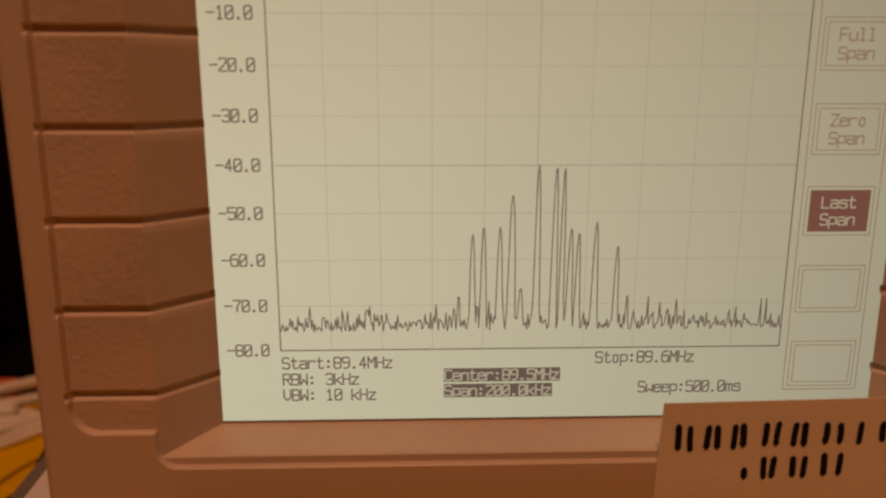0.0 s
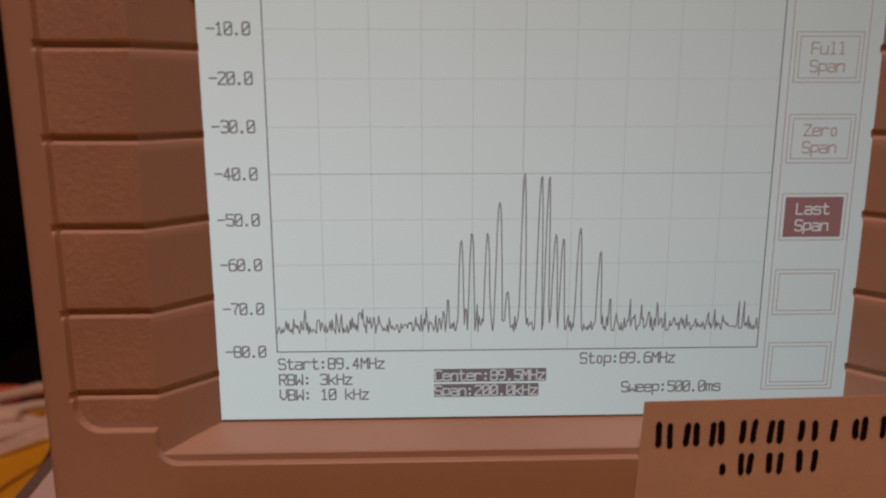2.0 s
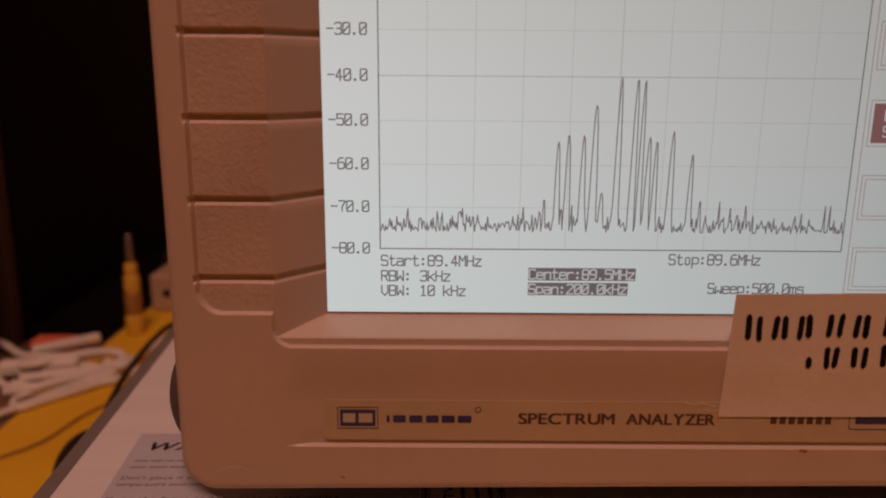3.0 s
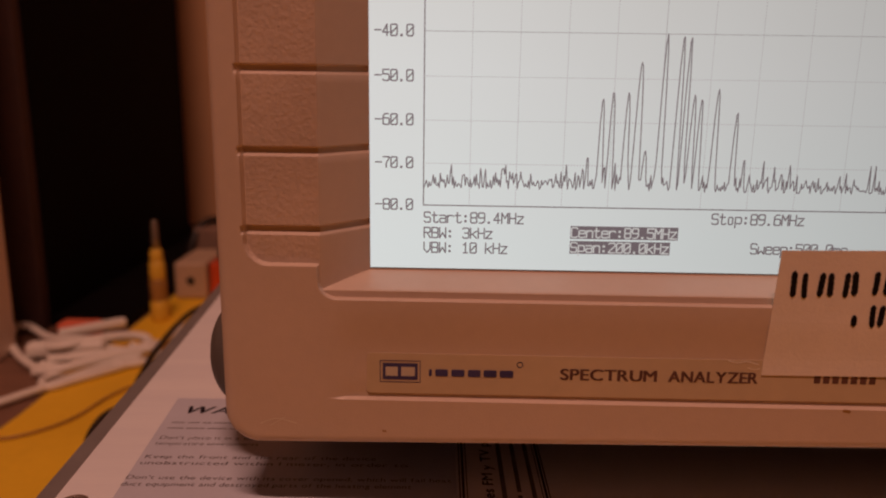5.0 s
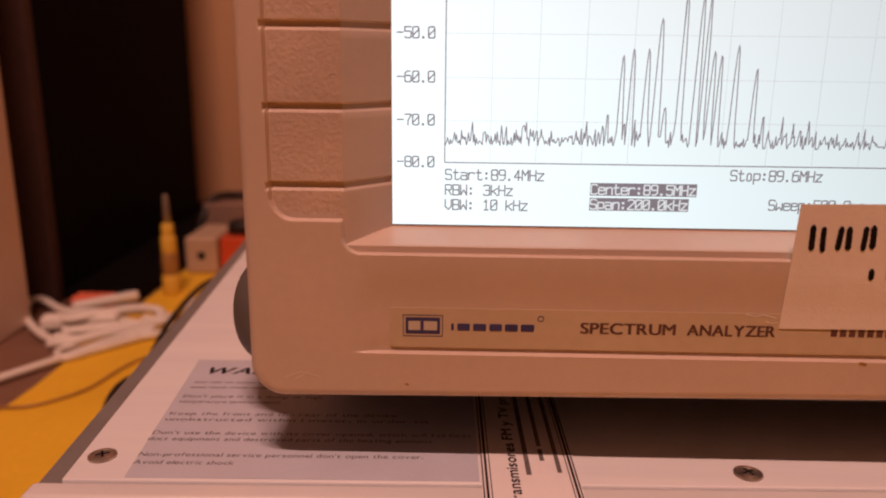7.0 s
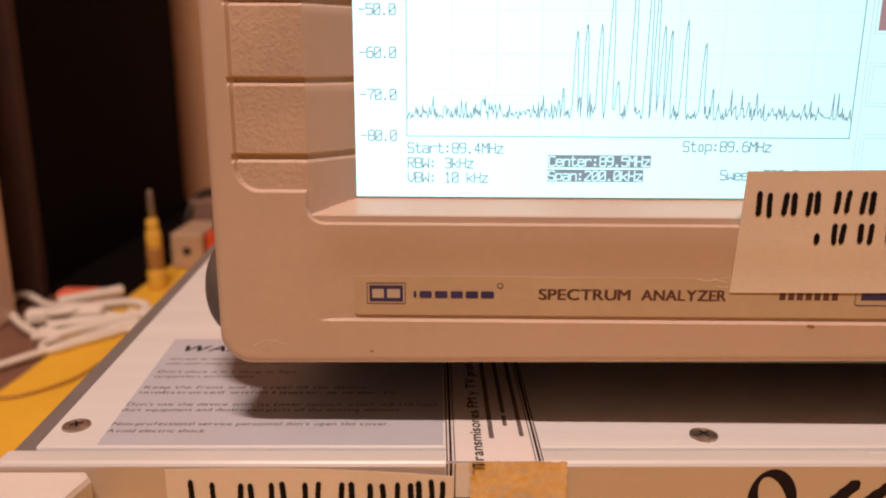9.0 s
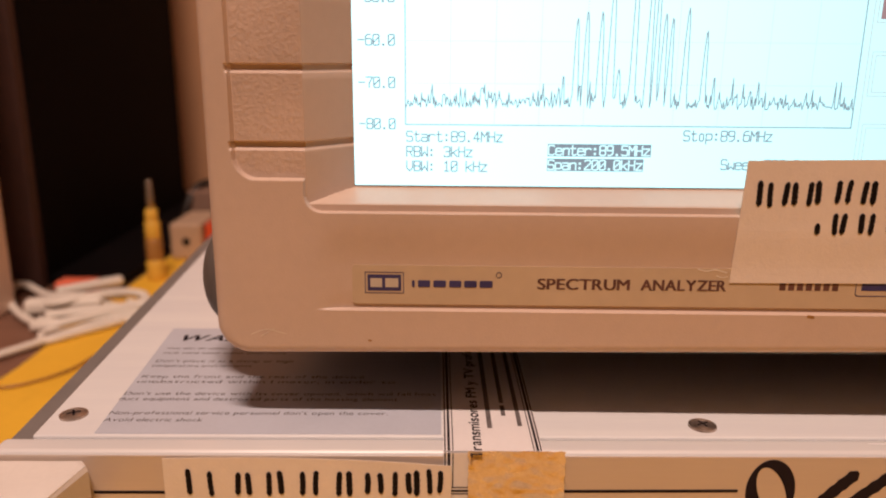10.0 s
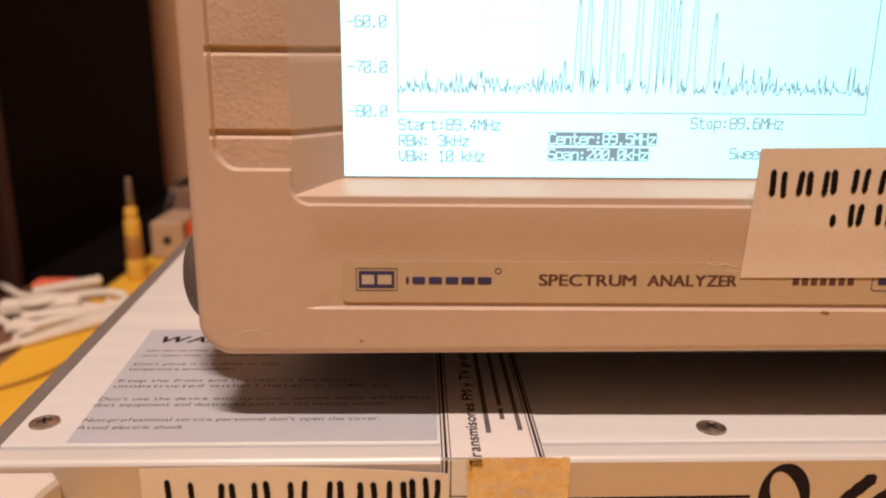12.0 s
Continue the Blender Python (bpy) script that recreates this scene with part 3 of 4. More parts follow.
def front_depth(x, z):
    """How far behind the foremost plane the moulded front lies at x, z."""
    d = 0.0
    # frame round the display, sunk a little, then sloping to the glass
    fr = corner_distance(x, z, -20.3, 124.5, 48.7, 155.0, 3.6)
    d = max(d, 1.3 * ramp01(fr, -0.25, 0.4))
    # grained pads beside it
    for x0, x1 in ((-34.9, -15.0), (119.0, 139.0)):
        d = max(d, 1.3 * ramp01(corner_distance(x, z, x0, x1, 55.3, 172.0, 5.0), -0.1, 0.35))
    if fr > 0:
        slope = min((x + 20.0) / 8.9, (123.7 - x) / 8.9, (z - 50.2) / 2.0, (152.9 - z) / 2.0)
        d = max(d, 1.3 + 9.4 * max(0.0, min(1.0, slope)))
    # slots across pad and slope
    for g in GROOVES:
        if abs(z - g - 0.8) < 2 and (-35.6 < x < WX0 + 0.1 or WX1 - 0.1 < x < 139.6):
            d += min(0.75, max(0.0, 12.6 - d)) * ramp01(z, g - 0.45, g + 0.35) * (1 - ramp01(z, g + 1.3, g + 1.65)) * ramp01(x, -35.6, -35.1)
    # shallow channel for the name strip
    if 26 < z < 48:
        c = (0.95 - 0.22 * ramp01(z, 28.2, 31.0)) * ramp01(z, 27.1, 27.5) * (1 - ramp01(z, 36.5, 47.5))
        d = max(d, c * ramp01(x, -19.5, -12.5))
    # outer edge
    e = corner_distance(x, z, AX0, AX1, AZ0, AZ1, 7.5)
    if e < 2.2:
        k = max(0.0, e)
        d = max(d, 2.2 - math.sqrt(max(0.0, 2.2 ** 2 - (2.2 - k) ** 2)))
    return d


def foot_rise(x, z):
    """The lower edge of the moulding rises slightly along its length."""
    return 0.0115 * (min(x, 160.0) - AX0) * (1 - ramp01(z, AZ0 + 1, 26.5))


def axis_steps(spans):
    out = []
    for lo, hi, step in spans:
        n = max(1, round((hi - lo) / step))
        out += [lo + (hi - lo) * k / n for k in range(n)]
    return out + [spans[-1][1]]


def analyser_front():
    xs = axis_steps([(AX0, -38.6, 0.35), (-38.6, -36, 1.0), (-36, -29.5, 0.25), (-29.5, -21, 1.4), (-21, -16.2, 0.16), (-16.2, -12.1, 1.0), (-12.1, -11.1, 0.5), (-11.1, 114.8, 3.6), (114.8, 120.4, 1.1), (120.4, 126, 0.25), (126, 133.5, 1.4), (133.5, 141, 0.3), (141, 284, 12), (284, AX1, 0.5)])
    zr = [(AZ0, 20.2, 0.35), (20.2, 26.8, 1.0), (26.8, 28.4, 0.1), (28.4, 37.4, 1.8), (37.4, 48, 0.8), (48, 52.5, 0.15), (52.5, 54.8, 0.4), (54.8, 60.9, 0.22)]
    z = 60.9
    for g in GROOVES:
        zr += [(z, g - 0.4, 1.6)] if g - 0.4 > z else []
        zr += [(max(z, g - 0.4), g + 2.1, 0.16)]
        z = g + 2.1
    zr += [(z, 175, 1.5), (175, 184, 3), (184, AZ1, 0.35)]
    zs = axis_steps(zr)
    # lines at the window's own edges
    zs = sorted(set([q for q in zs if abs(q - WZ1) > 0.3] + [WZ1]))
    bm = bmesh.new()
    grid = {}
    for i, x in enumerate(xs):
        for j, z in enumerate(zs):
            px, pz = x, z
            r = 7.5
            cx, cz = min(max(x, AX0 + r), AX1 - r), min(max(z, AZ0 + r), AZ1 - r)
            off = Vector((x - cx, z - cz))
            if abs(off.x) > 0 and abs(off.y) > 0 and off.length > r:
                off = off.normalized() * r
                px, pz = cx + off.x, cz + off.y
            y = -14.0 + front_depth(px, pz)
            grid[i, j] = bm.verts.new(Vector((px, y, pz + foot_rise(px, pz))) * MM)
    for i in range(len(xs) - 1):
        for j in range(len(zs) - 1):
            mx, mz = (xs[i] + xs[i + 1]) / 2, (zs[j] + zs[j + 1]) / 2
            if WX0 < mx < WX1 and WZ0 < mz < WZ1:
                continue
            f = bm.faces.new((grid[i, j], grid[i + 1, j], grid[i + 1, j + 1], grid[i, j + 1]))
            f.smooth = True
            pad = (-34.3 < mx < -20.1 or 123.9 < mx < 138.5) and 56.4 < mz < 171
            if pad and not any(g - 0.1 < mz < g + 1.7 for g in GROOVES):
                f.material_index = 1
    bmesh.ops.remove_doubles(bm, verts=bm.verts[:], dist=2e-6)
    return bm


def analyser():
    o = thing("spectrum_analyser", "beige plastic bench spectrum analyser with a lit display", "instrument")
    me = bpy.data.meshes.new("front_moulding")
    bm = analyser_front()
    bmesh.ops.recalc_face_normals(bm, faces=bm.faces[:])
    bm.to_mesh(me)
    bm.free()
    me.set_sharp_from_angle(angle=radians(32))
    me.materials.append(M_CASE)
    me.materials.append(M_PAD)
    fr = new("front_moulding", me)
    fr.parent = o
    tagged(fr, "beige moulded front with grained slotted pads")
    # case behind the front
    bm = bmesh.new()
    ring = rounded(AX0, AX1, AZ0, AZ1, 7.5, 8)
    loops = [[bm.verts.new(Vector((x, y, z + foot_rise(x, z))) * MM) for x, z in ring] for y in (-11.8, 40, 318)]
    for a, b in zip(loops, loops[1:]):
        for k in range(len(ring)):
            f = bm.faces.new((a[k], a[(k + 1) % len(ring)], b[(k + 1) % len(ring)], b[k]))
            f.smooth = True
    bm.faces.new(loops[-1])
    part("case", bm, M_CASE, o)
    # unseen plate added under the case: it cuts the bounce light there
    part("shade_plate", box(-31, 279, -4, 312, 15.5, 16.45, 0.2), M_BLACK, o, "unseen dark plate added to deepen the shade beneath")
    # inner walls between slope and display
    bm = bmesh.new()
    a = [bm.verts.new(Vector((x, -3.35, z)) * MM) for x, z in ((WX0, WZ0), (WX1, WZ0), (WX1, WZ1), (WX0, WZ1))]
    b = [bm.verts.new(Vector((x, 0.6, z)) * MM) for x, z in ((WX0 - 2.4, WZ0 - 2.6), (WX1 + 3.4, WZ0 - 2.6), (WX1 + 3.4, WZ1 + 2), (WX0 - 2.4, WZ1 + 2))]
    for k in range(4):
        bm.faces.new((a[k], a[(k + 1) % 4], b[(k + 1) % 4], b[k]))
    part("window_reveal", bm, M_STICK, o, "white inner edge of the display window")
    # thin dark line along the lower edge of the window
    part("window_line", box(WX0, WX1, -3.32, -3.05, WZ0, WZ0 + 0.16), M_GREY, o, "thin dark line along the display's foot")
    # carrying-handle pivot on the side
    bm = bmesh.new()
    sides, rings = 18, []
    for k in range(13):
        w = k / 12
        s = math.sin(math.pi * min(max(w, 0.02), 0.98)) ** 0.35
        y = 3.0 + 34 * w
        rings.append([bm.verts.new(Vector((-39.5 - 13.4 * s * max(0, math.cos(math.pi * (q / sides - 0.5))) ** 0.6, y, 25.8 + 13.4 * s * math.sin(math.pi * (q / sides - 0.5)))) * MM) for q in range(sides + 1)])
    for p, q in zip(rings, rings[1:]):
        for k in range(sides):
            bm.faces.new((p[k], p[k + 1], q[k + 1], q[k]))
    bm.faces.new(rings[0])
    bm.faces.new(rings[-1][::-1])
    part("handle_pivot", bm, M_GREY, o, "dark grey side pivot of the carrying handle", smooth=True)
    for x in (0, 245):
        for y in (95, 280):
            part("foot", turned([(8, 0), (8.6, 2), (8.6, 17.8)], (x, y, 0.35 if x else 0.4)), M_GREY, o)
    # name strip
    plate = part("name_strip", prism(rounded(-10.8, 182, 28.5, 37.2, 0.9), -13.40, -13.05, bevel=0.0), M_PLATE, o, "yellowed film name strip")
    f = on_front(-13.45)
    bm = bmesh.new()
    ribbon([(-8.0, 31.0), (0.2, 31.0), (0.2, 35.6), (-8.0, 35.6)], 0.16, f, bm, closed=True)
    rect(-7.5, -0.3, 31.5, 35.1, f, bm)
    part("maker_badge", bm, M_BLUE, plate, "blue rectangular badge")
    g = on_front(-13.49)
    bm = bmesh.new()
    rect(-6.9, -4.4, 32.3, 34.3, g, bm)
    rect(-3.7, -0.9, 32.3, 34.3, g, bm)
    part("badge_block", bm, M_LIGHTPRINT, plate)
    for u0, u1 in ((2.0, 2.6), (3.3, 5.9), (6.6, 9.3), (10.0, 12.6), (13.2, 15.9), (16.5, 19.3)):
        part("maker_bar", prism(rounded(u0, u1, 32.4, 33.9, 0.25, 2), -13.49, -13.41), M_BLUE, plate, "blue bar of the maker's mark")
    part("small_ring", ribbon([(20.6 + 0.6 * math.cos(k * 0.6283), 35.2 + 0.6 * math.sin(k * 0.6283)) for k in range(10)], 0.16, f, closed=True), M_BLUE, plate)
    part("lettering", lettering("SPECTRUM", 29.1, 48.6, 33.4, 2.4, on_front(-13.48), bm=lettering("SPECTRUM", 28.85, 48.35, 33.4, 2.4, f)), M_BROWNPRINT, plate)
    part("lettering", lettering("ANALYZER", 51.1, 69.1, 33.4, 2.4, on_front(-13.48), bm=lettering("ANALYZER", 50.85, 68.85, 33.4, 2.4, f)), M_BROWNPRINT, plate)
    for u0, u1 in [(80.4 + 1.86 * k, 81.7 + 1.86 * k) for k in range(7)]:
        part("model_bar", rect(u0, u1, 32.5, 34.1, f), M_BROWNPRINT, plate)
    bm = ribbon(rounded(96.6, 110, 31.4, 35.6, 0.6, 3), 0.18, f, closed=True)
    rect(97.8, 108.8, 32.6, 34.4, f, bm)
    part("range_box", bm, M_BLUE, plate)
    # wear on the front
    w = on_front(-14.04)
    part("scuff", stroke([(-33.0, 21.4), (-31.2, 22.2), (-29.4, 22.6), (-27.6, 22.2), (-25.4, 21.6)], 0.16, w), M_SCUFF, o)
    part("scuff", stroke([(-31.0, 21.0), (-29.3, 22.0), (-27.8, 22.9)], 0.14, on_front(-14.07)), M_SCUFF, o)
    part("film_wrinkle", stroke([(62.8, 37.0), (64.6, 36.6), (66.4, 36.9), (68.9, 36.3)], 0.30, on_front(-13.46)), M_SCUFF, plate)
    part("film_wrinkle", stroke([(66.8, 35.6), (68.0, 35.2), (69.2, 35.4)], 0.22, on_front(-13.46)), M_SCUFF, plate)
    part("speck", stroke([(87.0, 26.9), (88.1, 26.7)], 0.7, on_front(-14.05)), M_TUBEB, o)
    part("speck", stroke([(-7.4, 20.3), (-6.9, 20.2)], 0.45, w), M_TUBEB, o)
    part("scratch", tube([(16.4, -8.4, 50.72), (17.6, -8.0, 50.86), (18.8, -7.2, 50.98), (19.2, -6.6, 51.05)], 0.14, 5), M_TUBEB, o)
    return o


ANALYSER = analyser()


def display(o):
    """The lit panel with its graticule, trace, readouts and key labels."""
    lcd = part("display_panel", box(-13.8, 118.6, 0.0, 3.0, 49.2, 153.2), M_LCD, o, "bright bluish-white backlit display")
    f = on_front(-0.06)
    g = on_front(-0.12)
    gx, gz, dx, dz = 0.0, 65.7, 9.76, 8.93
    top = gz + 9 * dz
    part("graticule_frame", ribbon([(gx, top), (gx, gz), (gx + 10 * dx, gz), (gx + 10 * dx, top)], 0.24, f), M_LCDINK, lcd)
    bm = bmesh.new()
    for k in range(1, 9):
        v = gz + k * dz
        if k == 4:
            continue
        u = gx + 0.4
        while u < gx + 10 * dx:
            rect(u, u + 0.22, v - 0.09, v + 0.09, f, bm)
            u += 0.61
    for k in range(1, 10):
        if k == 5:
            continue
        v = gz + 0.4
        while v < top:
            rect(gx + k * dx - 0.09, gx + k * dx + 0.09, v, v + 0.22, f, bm)
            v += 0.61
    part("dotted_graticule", bm, M_LCDFAINT, lcd)
    part("centre_line", ribbon([(gx + 5 * dx, gz + 28), (gx + 5 * dx, top)], 0.12, f), M_LCDFAINT, lcd)
    part("reference_line", ribbon([(gx, gz + 4 * dz), (gx + 10 * dx, gz + 4 * dz)], 0.14, f), M_LCDFAINT, lcd)
    # trace: noise floor with a cluster of peaks
    rnd = random.Random(4)
    peaks = ((36.9, -54.5, 0.55), (39.0, -53, 0.6), (42.1, -53, 0.6), (44.4, -46.5, 0.75), (49.2, -40.3, 0.6), (52.5, -40.3, 0.6), (54.0, -40.3, 0.5), (55.6, -53.5, 0.6), (57.1, -54, 0.5), (60.4, -52, 0.6), (64.6, -57, 0.5), (30.0, -70, 0.2), (34.3, -68, 0.3), (46.2, -66, 0.5), (66.9, -67.5, 0.3), (71.0, -68.5, 0.2))
    pts = []
    n = 460
    for k in range(n + 1):
        u = 0.15 + (10 * dx - 0.3) * k / n
        db = -75.8 + abs(rnd.gauss(0, 1.9)) + (rnd.uniform(1.5, 4.2) if rnd.random() < 0.07 else 0)
        for c, h, w in peaks:
            a = abs(u - c) / w
            if a < 1.15:
                db = max(db, h + (a ** 2.4) * (-75.0 - h) * 0.78 + rnd.uniform(-0.5, 0.3))
        pts.append((u, gz + (db + 80) / 10 * dz))
    part("trace", ribbon(pts, 0.22, g), M_LCDINK, lcd, "thin dark signal trace with a cluster of peaks")
    for k in range(8):
        v = gz + k * dz
        part("scale_label", readout_text("-%d.0" % (80 - 10 * k), -10.3, -2.1, v + 0.1, 2.2, f, 0.29), M_LCDINK, lcd)
    for text, u0, u1, v in (("Start:89.4MHz", 0.1, 21.6, 63.1), ("RBW: 3kHz", 0.1, 15.0, 59.75), ("VBW: 10 kHz", 0.1, 18.3, 56.5), ("Stop:89.6MHz", 61.2, 80.9, 63.7), ("Sweep:500.0ms", 70.0, 90.8, 57.4)):
        part("readout", readout_text(text, u0, u1, v, 2.2, f, 0.29), M_LCDINK, lcd)
    for text, u0, u1, v in (("Center:89.5MHz", 31.6, 54.3, 60.3), ("Span:200.0kHz", 31.6, 52.8, 57.05)):
        bar = part("readout_bar", rect(u0 - 0.1, u1 + 0.1, v - 1.4, v + 1.4, f), M_LCDBAR, lcd, "grey highlighted readout bar")
        part("readout", readout_text(text, u0, u1, v, 2.1, g, 0.30), M_LCDTEXT, lcd)
    # key labels along the edge
    part("menu_frame", ribbon([(99.2, 152), (99.2, 56.5), (113.9, 56.5), (113.9, 152)], 0.16, f), M_LCDMENU, lcd)
    words = (None, None, ("Last", "Span"), ("Zero", "Span"), ("Full", "Span"), None)
    for k in range(6):
        z0 = 57.25 + 15.35 * k
        z1 = z0 + 9.3
        bm = ribbon([(100.1, z0), (113.0, z0), (113.0, z1), (100.1, z1)], 0.15, f, closed=True)
        ribbon([(100.9, z0 + 0.8), (112.2, z0 + 0.8), (112.2, z1 - 0.8), (100.9, z1 - 0.8)], 0.15, f, bm, closed=True)
        key = part("key_label_box", bm, M_LCDMENU, lcd)
        if k == 2:
            part("key_label_fill", rect(100.75, 112.35, z0 + 0.65, z1 - 0.65, on_front(-0.09)), M_LCDRED, lcd, "reddish-brown selected key label")
        if words[k]:
            for text, v in zip(words[k], (z1 - 3.0, z1 - 6.3)):
                part("key_text", readout_text(text, 103.0, 109.9, v, 2.1, g, 0.27), M_LCDTEXT if k == 2 else M_LCDMENU, lcd)


display(ANALYSER)


def sticky_note():
    """A cream paper note stuck over the bezel, standing a little off it."""
    o = thing("paper_note", "cream paper note with black felt-pen marks on the bezel", "paper note")
    corners = ((70.4, 60.4), (148.0, 61.6), (147.0, 34.6), (69.6, 34.1))

    def place(u, v, lift=0.0):
        return Vector((u, -13.62 - 0.62 * ramp01(v, 36.0, 47.0) - 0.045 * max(0, v - 47) - 0.06 * math.sin((u - 70) * 0.05) - lift, v)) * MM

    bm = bmesh.new()
    nx, nz = 20, 16
    grid = {}
    for i in range(nx + 1):
        for j in range(nz + 1):
            a, b = i / nx, j / nz
            u = (corners[0][0] * (1 - a) + corners[1][0] * a) * (1 - b) + (corners[3][0] * (1 - a) + corners[2][0] * a) * b
            v = (corners[0][1] * (1 - a) + corners[1][1] * a) * (1 - b) + (corners[3][1] * (1 - a) + corners[2][1] * a) * b
            grid[i, j] = bm.verts.new(place(u, v))
    for i in range(nx):
        for j in range(nz):
            bm.faces.new((grid[i, j], grid[i, j + 1], grid[i + 1, j + 1], grid[i + 1, j]))
    ext = bmesh.ops.extrude_face_region(bm, geom=bm.faces[:])
    for q in ext["geom"]:
        if isinstance(q, bmesh.types.BMVert):
            q.co.y += 0.12 * MM
    part("paper", bm, M_PAPER, o, smooth=False)
    p = lambda u, v: place(u, v, 0.12)
    top = ((72.4, 4.4), (78.0, 3.6), (83.0, 3.2), (88.4, 4.4), (94.0, 3.6), (99.4, 5.2), (106.2, 1.6), (110.4, 3.2), (115.2, 5.0))
    marks(o, [(u, w, 51.2 + 0.16 * i, 56.1 + 0.05 * i) for i, (u, w) in enumerate(top)], p)
    low = ((85.6, 1.4, 45.4, 47.0), (89.0, 3.4, 45.4, 49.6), (94.2, 4.2, 45.5, 49.6), (99.6, 5.8, 45.5, 49.9))
    marks(o, low, p)


sticky_note()

# ---------------------------------------------------------------- things behind, on the table


def white_cables():
    o = thing("charger_cable", "bundled white charger cable lying on the table", "cable")
    z = TABLE + 3.6
    runs = (
        # loop at the end of the bundle
        (2.6, [(-206, 256, z + 2), (-220, 252, z), (-238, 263, z), (-259, 285, z), (-276, 310, z), (-281, 326, z + 1), (-274, 327, z + 2), (-262, 316, z + 3), (-244, 299, z + 4), (-226, 291, z + 6), (-206, 293, z + 6), (-192, 300, z + 4)]),
        # stacked turns
        (2.9, [(-240, 277, z + 6), (-224, 272, z + 8), (-209, 281, z + 9), (-194, 294, z + 8), (-182, 300, z + 5), (-177, 292, z + 3), (-184, 281, z + 3), (-204, 268, z + 4), (-226, 263, z + 3)]),
        (3.0, [(-228, 250, z), (-214, 249, z + 2), (-200, 260, z + 3), (-186, 274, z + 3), (-176, 288, z + 2), (-175, 298, z + 1), (-184, 301, z + 2)]),
        (2.7, [(-232, 285, z), (-212, 287, z + 2), (-192, 286, z + 1), (-178, 279, z), (-190, 268, z), (-214, 258, z), (-230, 262, z)]),
        # tail that turns back on the cloth
        (2.3, [(-176, 289, z + 2), (-186, 272, z + 1), (-200, 260, z), (-213, 248, z), (-216, 237, z), (-208, 229, z), (-197, 242, z), (-184, 258, z), (-174, 272, z)]),
        # lead from the bundle to the near side, and to the back beside the transmitter
        (2.3, [(-262, 130, z), (-246, 172, z), (-228, 200, z), (-211, 227, z), (-193, 259, z), (-180, 278, z), (-175, 290, z)]),
        (2.3, [(-186, 262, z), (-172, 269, z), (-164, 286, z), (-160, 311, z), (-158, 353, z), (-155, 379, z)]),
        (2.3, [(-186, 288, z + 4), (-173, 284, z + 3), (-171, 311, z + 1), (-168, 342, z), (-162, 372, z)]),
    )
    for radius, r in runs:
        part("cable_run", tube([(x - 11, y + 7, h) for x, y, h in r], radius, 9), M_CABLE, o, smooth=True)
    ob = part("connector", box(-23, 23, -5.5, 5.5, 0, 10, 3.4, 4), M_CABLE, o, "white moulded connector", smooth=True)
    ob.matrix_local = pose(-0.233, 0.285, (TABLE + 3.5) * MM, 0, 0, 12)
    ob = part("plug", box(-21, 21, -3.4, 3.4, 0, 6.2, 2.0, 3), M_CABLE, o, "slim white plug end", smooth=True)
    ob.matrix_local = pose(-0.234, 0.323, (TABLE + 6) * MM, 0, -2, 36)


white_cables()


def black_cable():
    z = TABLE + 2.4
    thing("black_cable", "thin black cable arching along the transmitter's side", "cable", tube([(-104, 420, z), (-120, 392, TABLE + 12), (-138, 350, -62), (-146, 318, -53), (-152, 288, -50), (-153, 262, -50), (-150, 226, -50), (-146, 196, -51), (-140, 168, -56), (-118, 150, -68), (-104, 146, z)], 1.7), M_CABLEB, smooth=True)
    thing("black_lead", "black lead looping out beside the transmitter", "cable", tube([(-102, 186, z), (-118, 184, -74), (-136, 178, -64), (-147, 164, -60), (-149, 148, -60), (-143, 128, -62), (-126, 112, -72), (-106, 106, z)], 2.6), M_CABLEB, smooth=True)
    thing("thin_cord", "thin brown cord lying on the yellow cloth", "cord", tube([(-228, 176, TABLE + 1.6), (-221, 176, TABLE + 2.0), (-205, 180, TABLE + 2.0), (-189, 199, TABLE + 2.0), (-182, 229, TABLE + 2.0), (-172, 248, TABLE + 2.0), (-150, 262, TABLE + 2.0)], 0.8), M_TUBEB, smooth=True)


black_cable()


def black_cabinet():
    o = thing("black_cabinet", "tall black lacquered equipment cabinet on the table", "cabinet")
    part("body", box(-436, -276, 350, 638, TABLE, 420, 2), M_CABBLACK, o)
    part("front_board", box(-436, -276.5, 340, 349.8, TABLE, 420, 1.5), M_CABRED, o, "dark reddish-brown front board")
    # added slab: turns the table beside the cabinet black
    part("dark_slab", box(-434, -222, 351, 690, TABLE, TABLE + 7, 1), M_CABBLACK, o, "low black slab added over the dark table area")


black_cabinet()


def beige_board():
    thing("beige_board", "upright beige board standing on edge beside the cabinet", "board", box(-300, -273, 130, 301, TABLE, 300, 2), M_BEIGE)


beige_board()


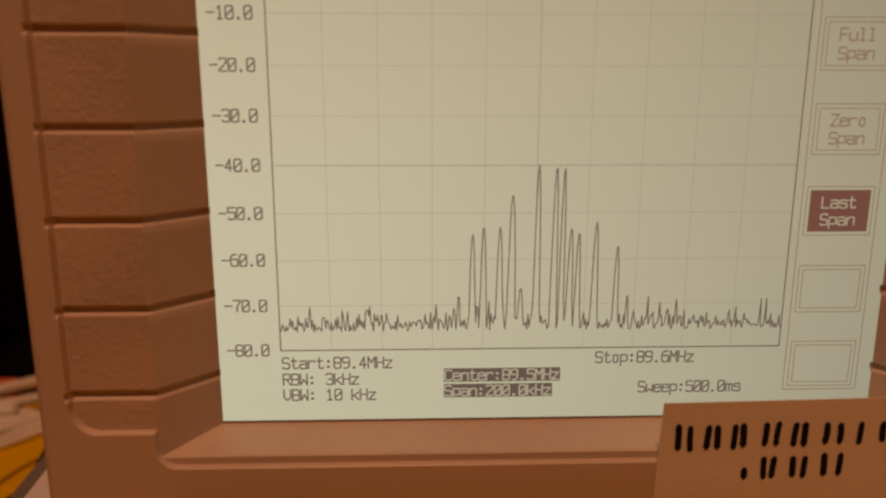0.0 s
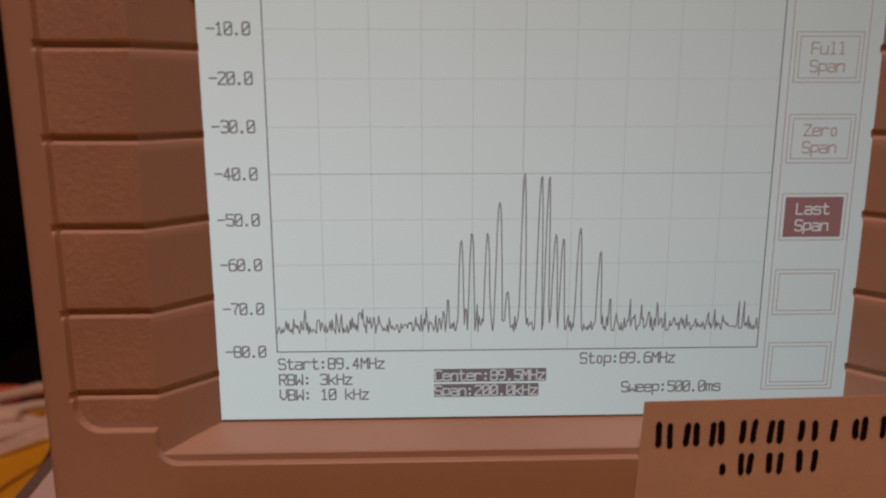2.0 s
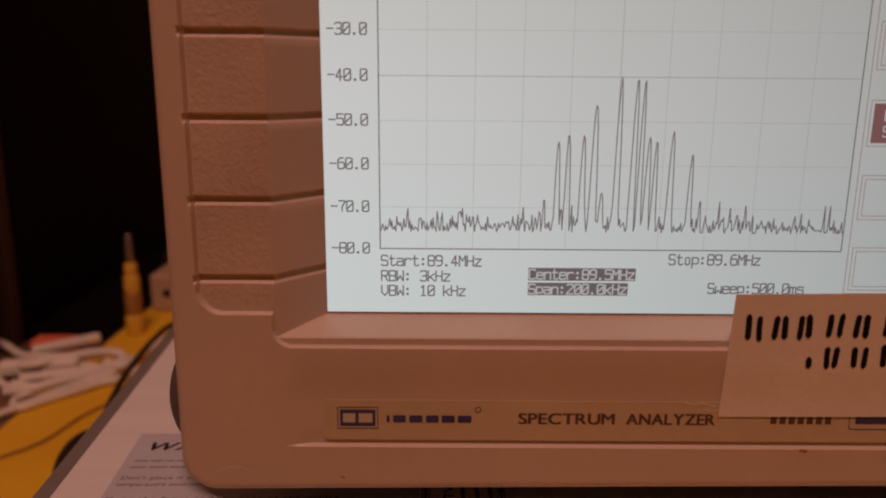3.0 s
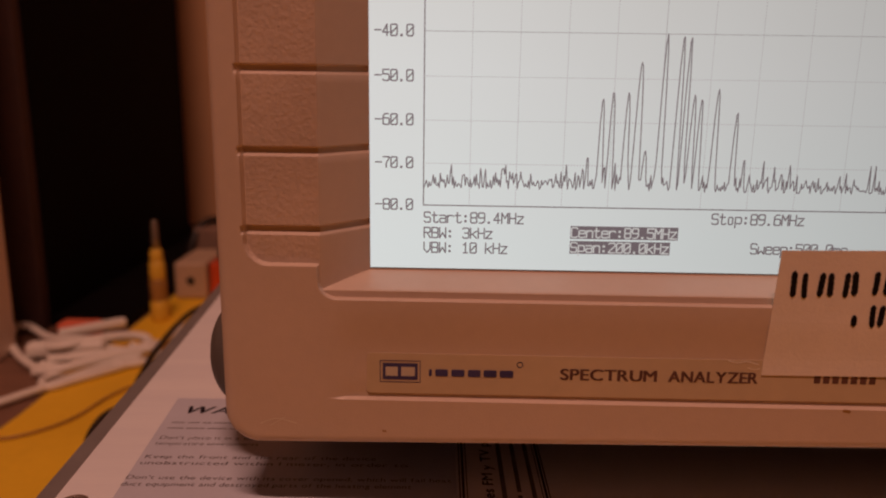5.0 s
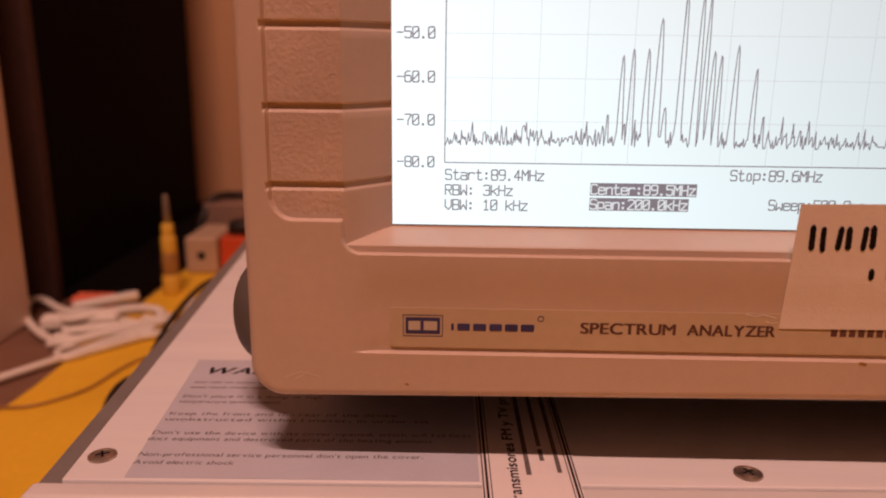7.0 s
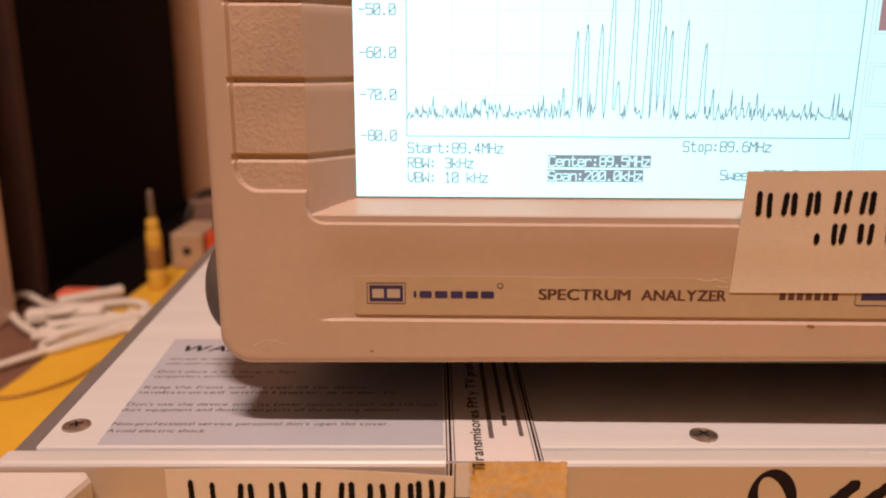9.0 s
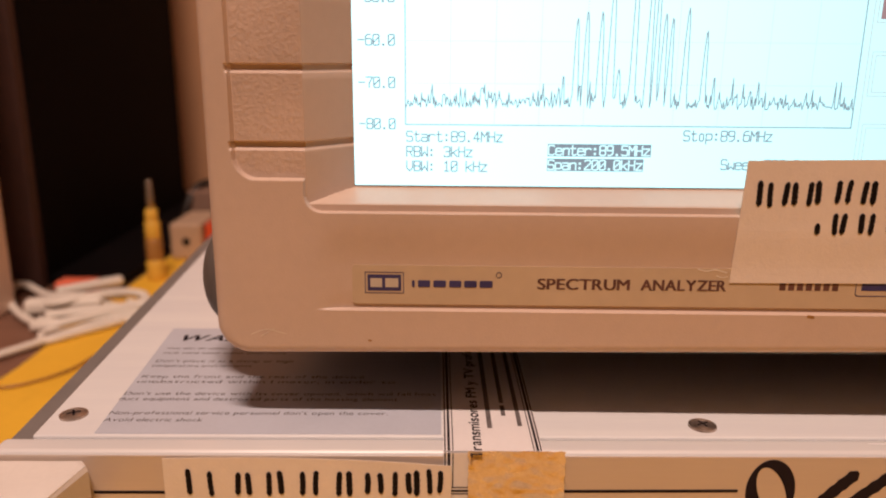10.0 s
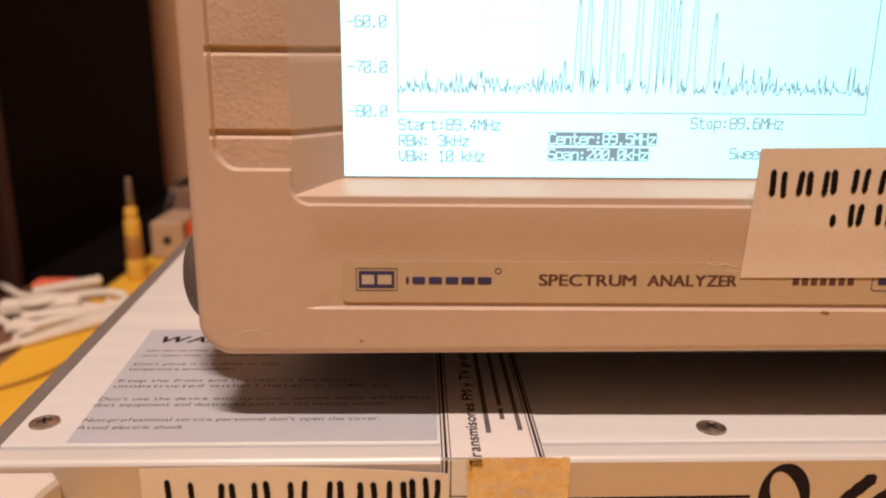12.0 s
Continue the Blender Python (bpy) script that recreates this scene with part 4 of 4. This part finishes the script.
def syringe_tube():
    o = thing("glue_dispenser", "small yellow dispenser bottle with a grey tip", "bottle")
    at = (-206, 367, TABLE + 1.4)
    part("base", turned([(6.4, 0), (6.6, 1.5), (6.4, 13), (5.6, 14.5)], at), M_TUBEY, o, smooth=True)
    part("reservoir", turned([(5.4, 14.5), (5.9, 16), (5.9, 29), (5.2, 30.5)], at), M_TUBEB, o, "amber translucent section", smooth=True)
    part("collar", turned([(5.4, 30.5), (5.6, 32), (5.4, 42), (4.2, 44)], at), M_TUBEY, o, smooth=True)
    part("ring", turned([(4.4, 44), (4.5, 45), (4.3, 51), (3.0, 52.5)], at), M_TUBEY, o, smooth=True)
    part("tip", turned([(2.8, 52.5), (2.5, 60), (1.9, 72), (1.2, 73)], at), M_TIP, o, "grey tapered tip", smooth=True)


syringe_tube()


def white_adapter():
    o = thing("white_adapter", "small yellowed white adapter box with a round socket", "adapter")
    part("body", box(-214, -188.5, 419, 471, TABLE + 1.4, TABLE + 30.5, 2.2, 3), M_ADAPTER, o, smooth=False)
    bm = bmesh.new()
    ring = [bm.verts.new(Vector((-201.0 + 3.4 * math.cos(k * math.pi / 8), 418.8, TABLE + 16 + 3.4 * math.sin(k * math.pi / 8))) * MM) for k in range(16)]
    deep = [bm.verts.new(v.co + Vector((0, 0.15, 0)) * MM) for v in ring]
    bm.faces.new(ring)
    for k in range(16):
        bm.faces.new((ring[k], deep[k], deep[(k + 1) % 16], ring[(k + 1) % 16]))
    part("socket", bm, M_BLACK, o, "dark round socket")


white_adapter()
thing("red_box", "small orange-red plastic box behind the analyser", "box", box(-187, -157, 423, 465, TABLE + 1.4, TABLE + 30, 1.5), M_RED)
thing("red_clip", "small orange-red plastic clip under the cable", "clip", box(-258, -232, 321, 335, TABLE, TABLE + 11.5, 1.5), M_CLIP)
thing("brown_carton", "low dusty brown carton behind the white adapter", "carton", box(-222, -150, 490, 560, TABLE, TABLE + 44, 1.5), M_CARTON)
thing("black_cable", "short black cable draped over the low carton", "cable", tube([(-226, 480, TABLE + 4), (-222, 486, TABLE + 30), (-214, 500, TABLE + 47.5), (-196, 515, TABLE + 48), (-178, 512, TABLE + 47.5), (-160, 522, TABLE + 47.5)], 3.2), M_CABLEB, smooth=True)
thing("black_plug", "stubby black plug lying on the red box", "plug", box(-183, -163, 430, 452, TABLE + 30.1, TABLE + 41, 4, 3), M_BLACK, smooth=True)
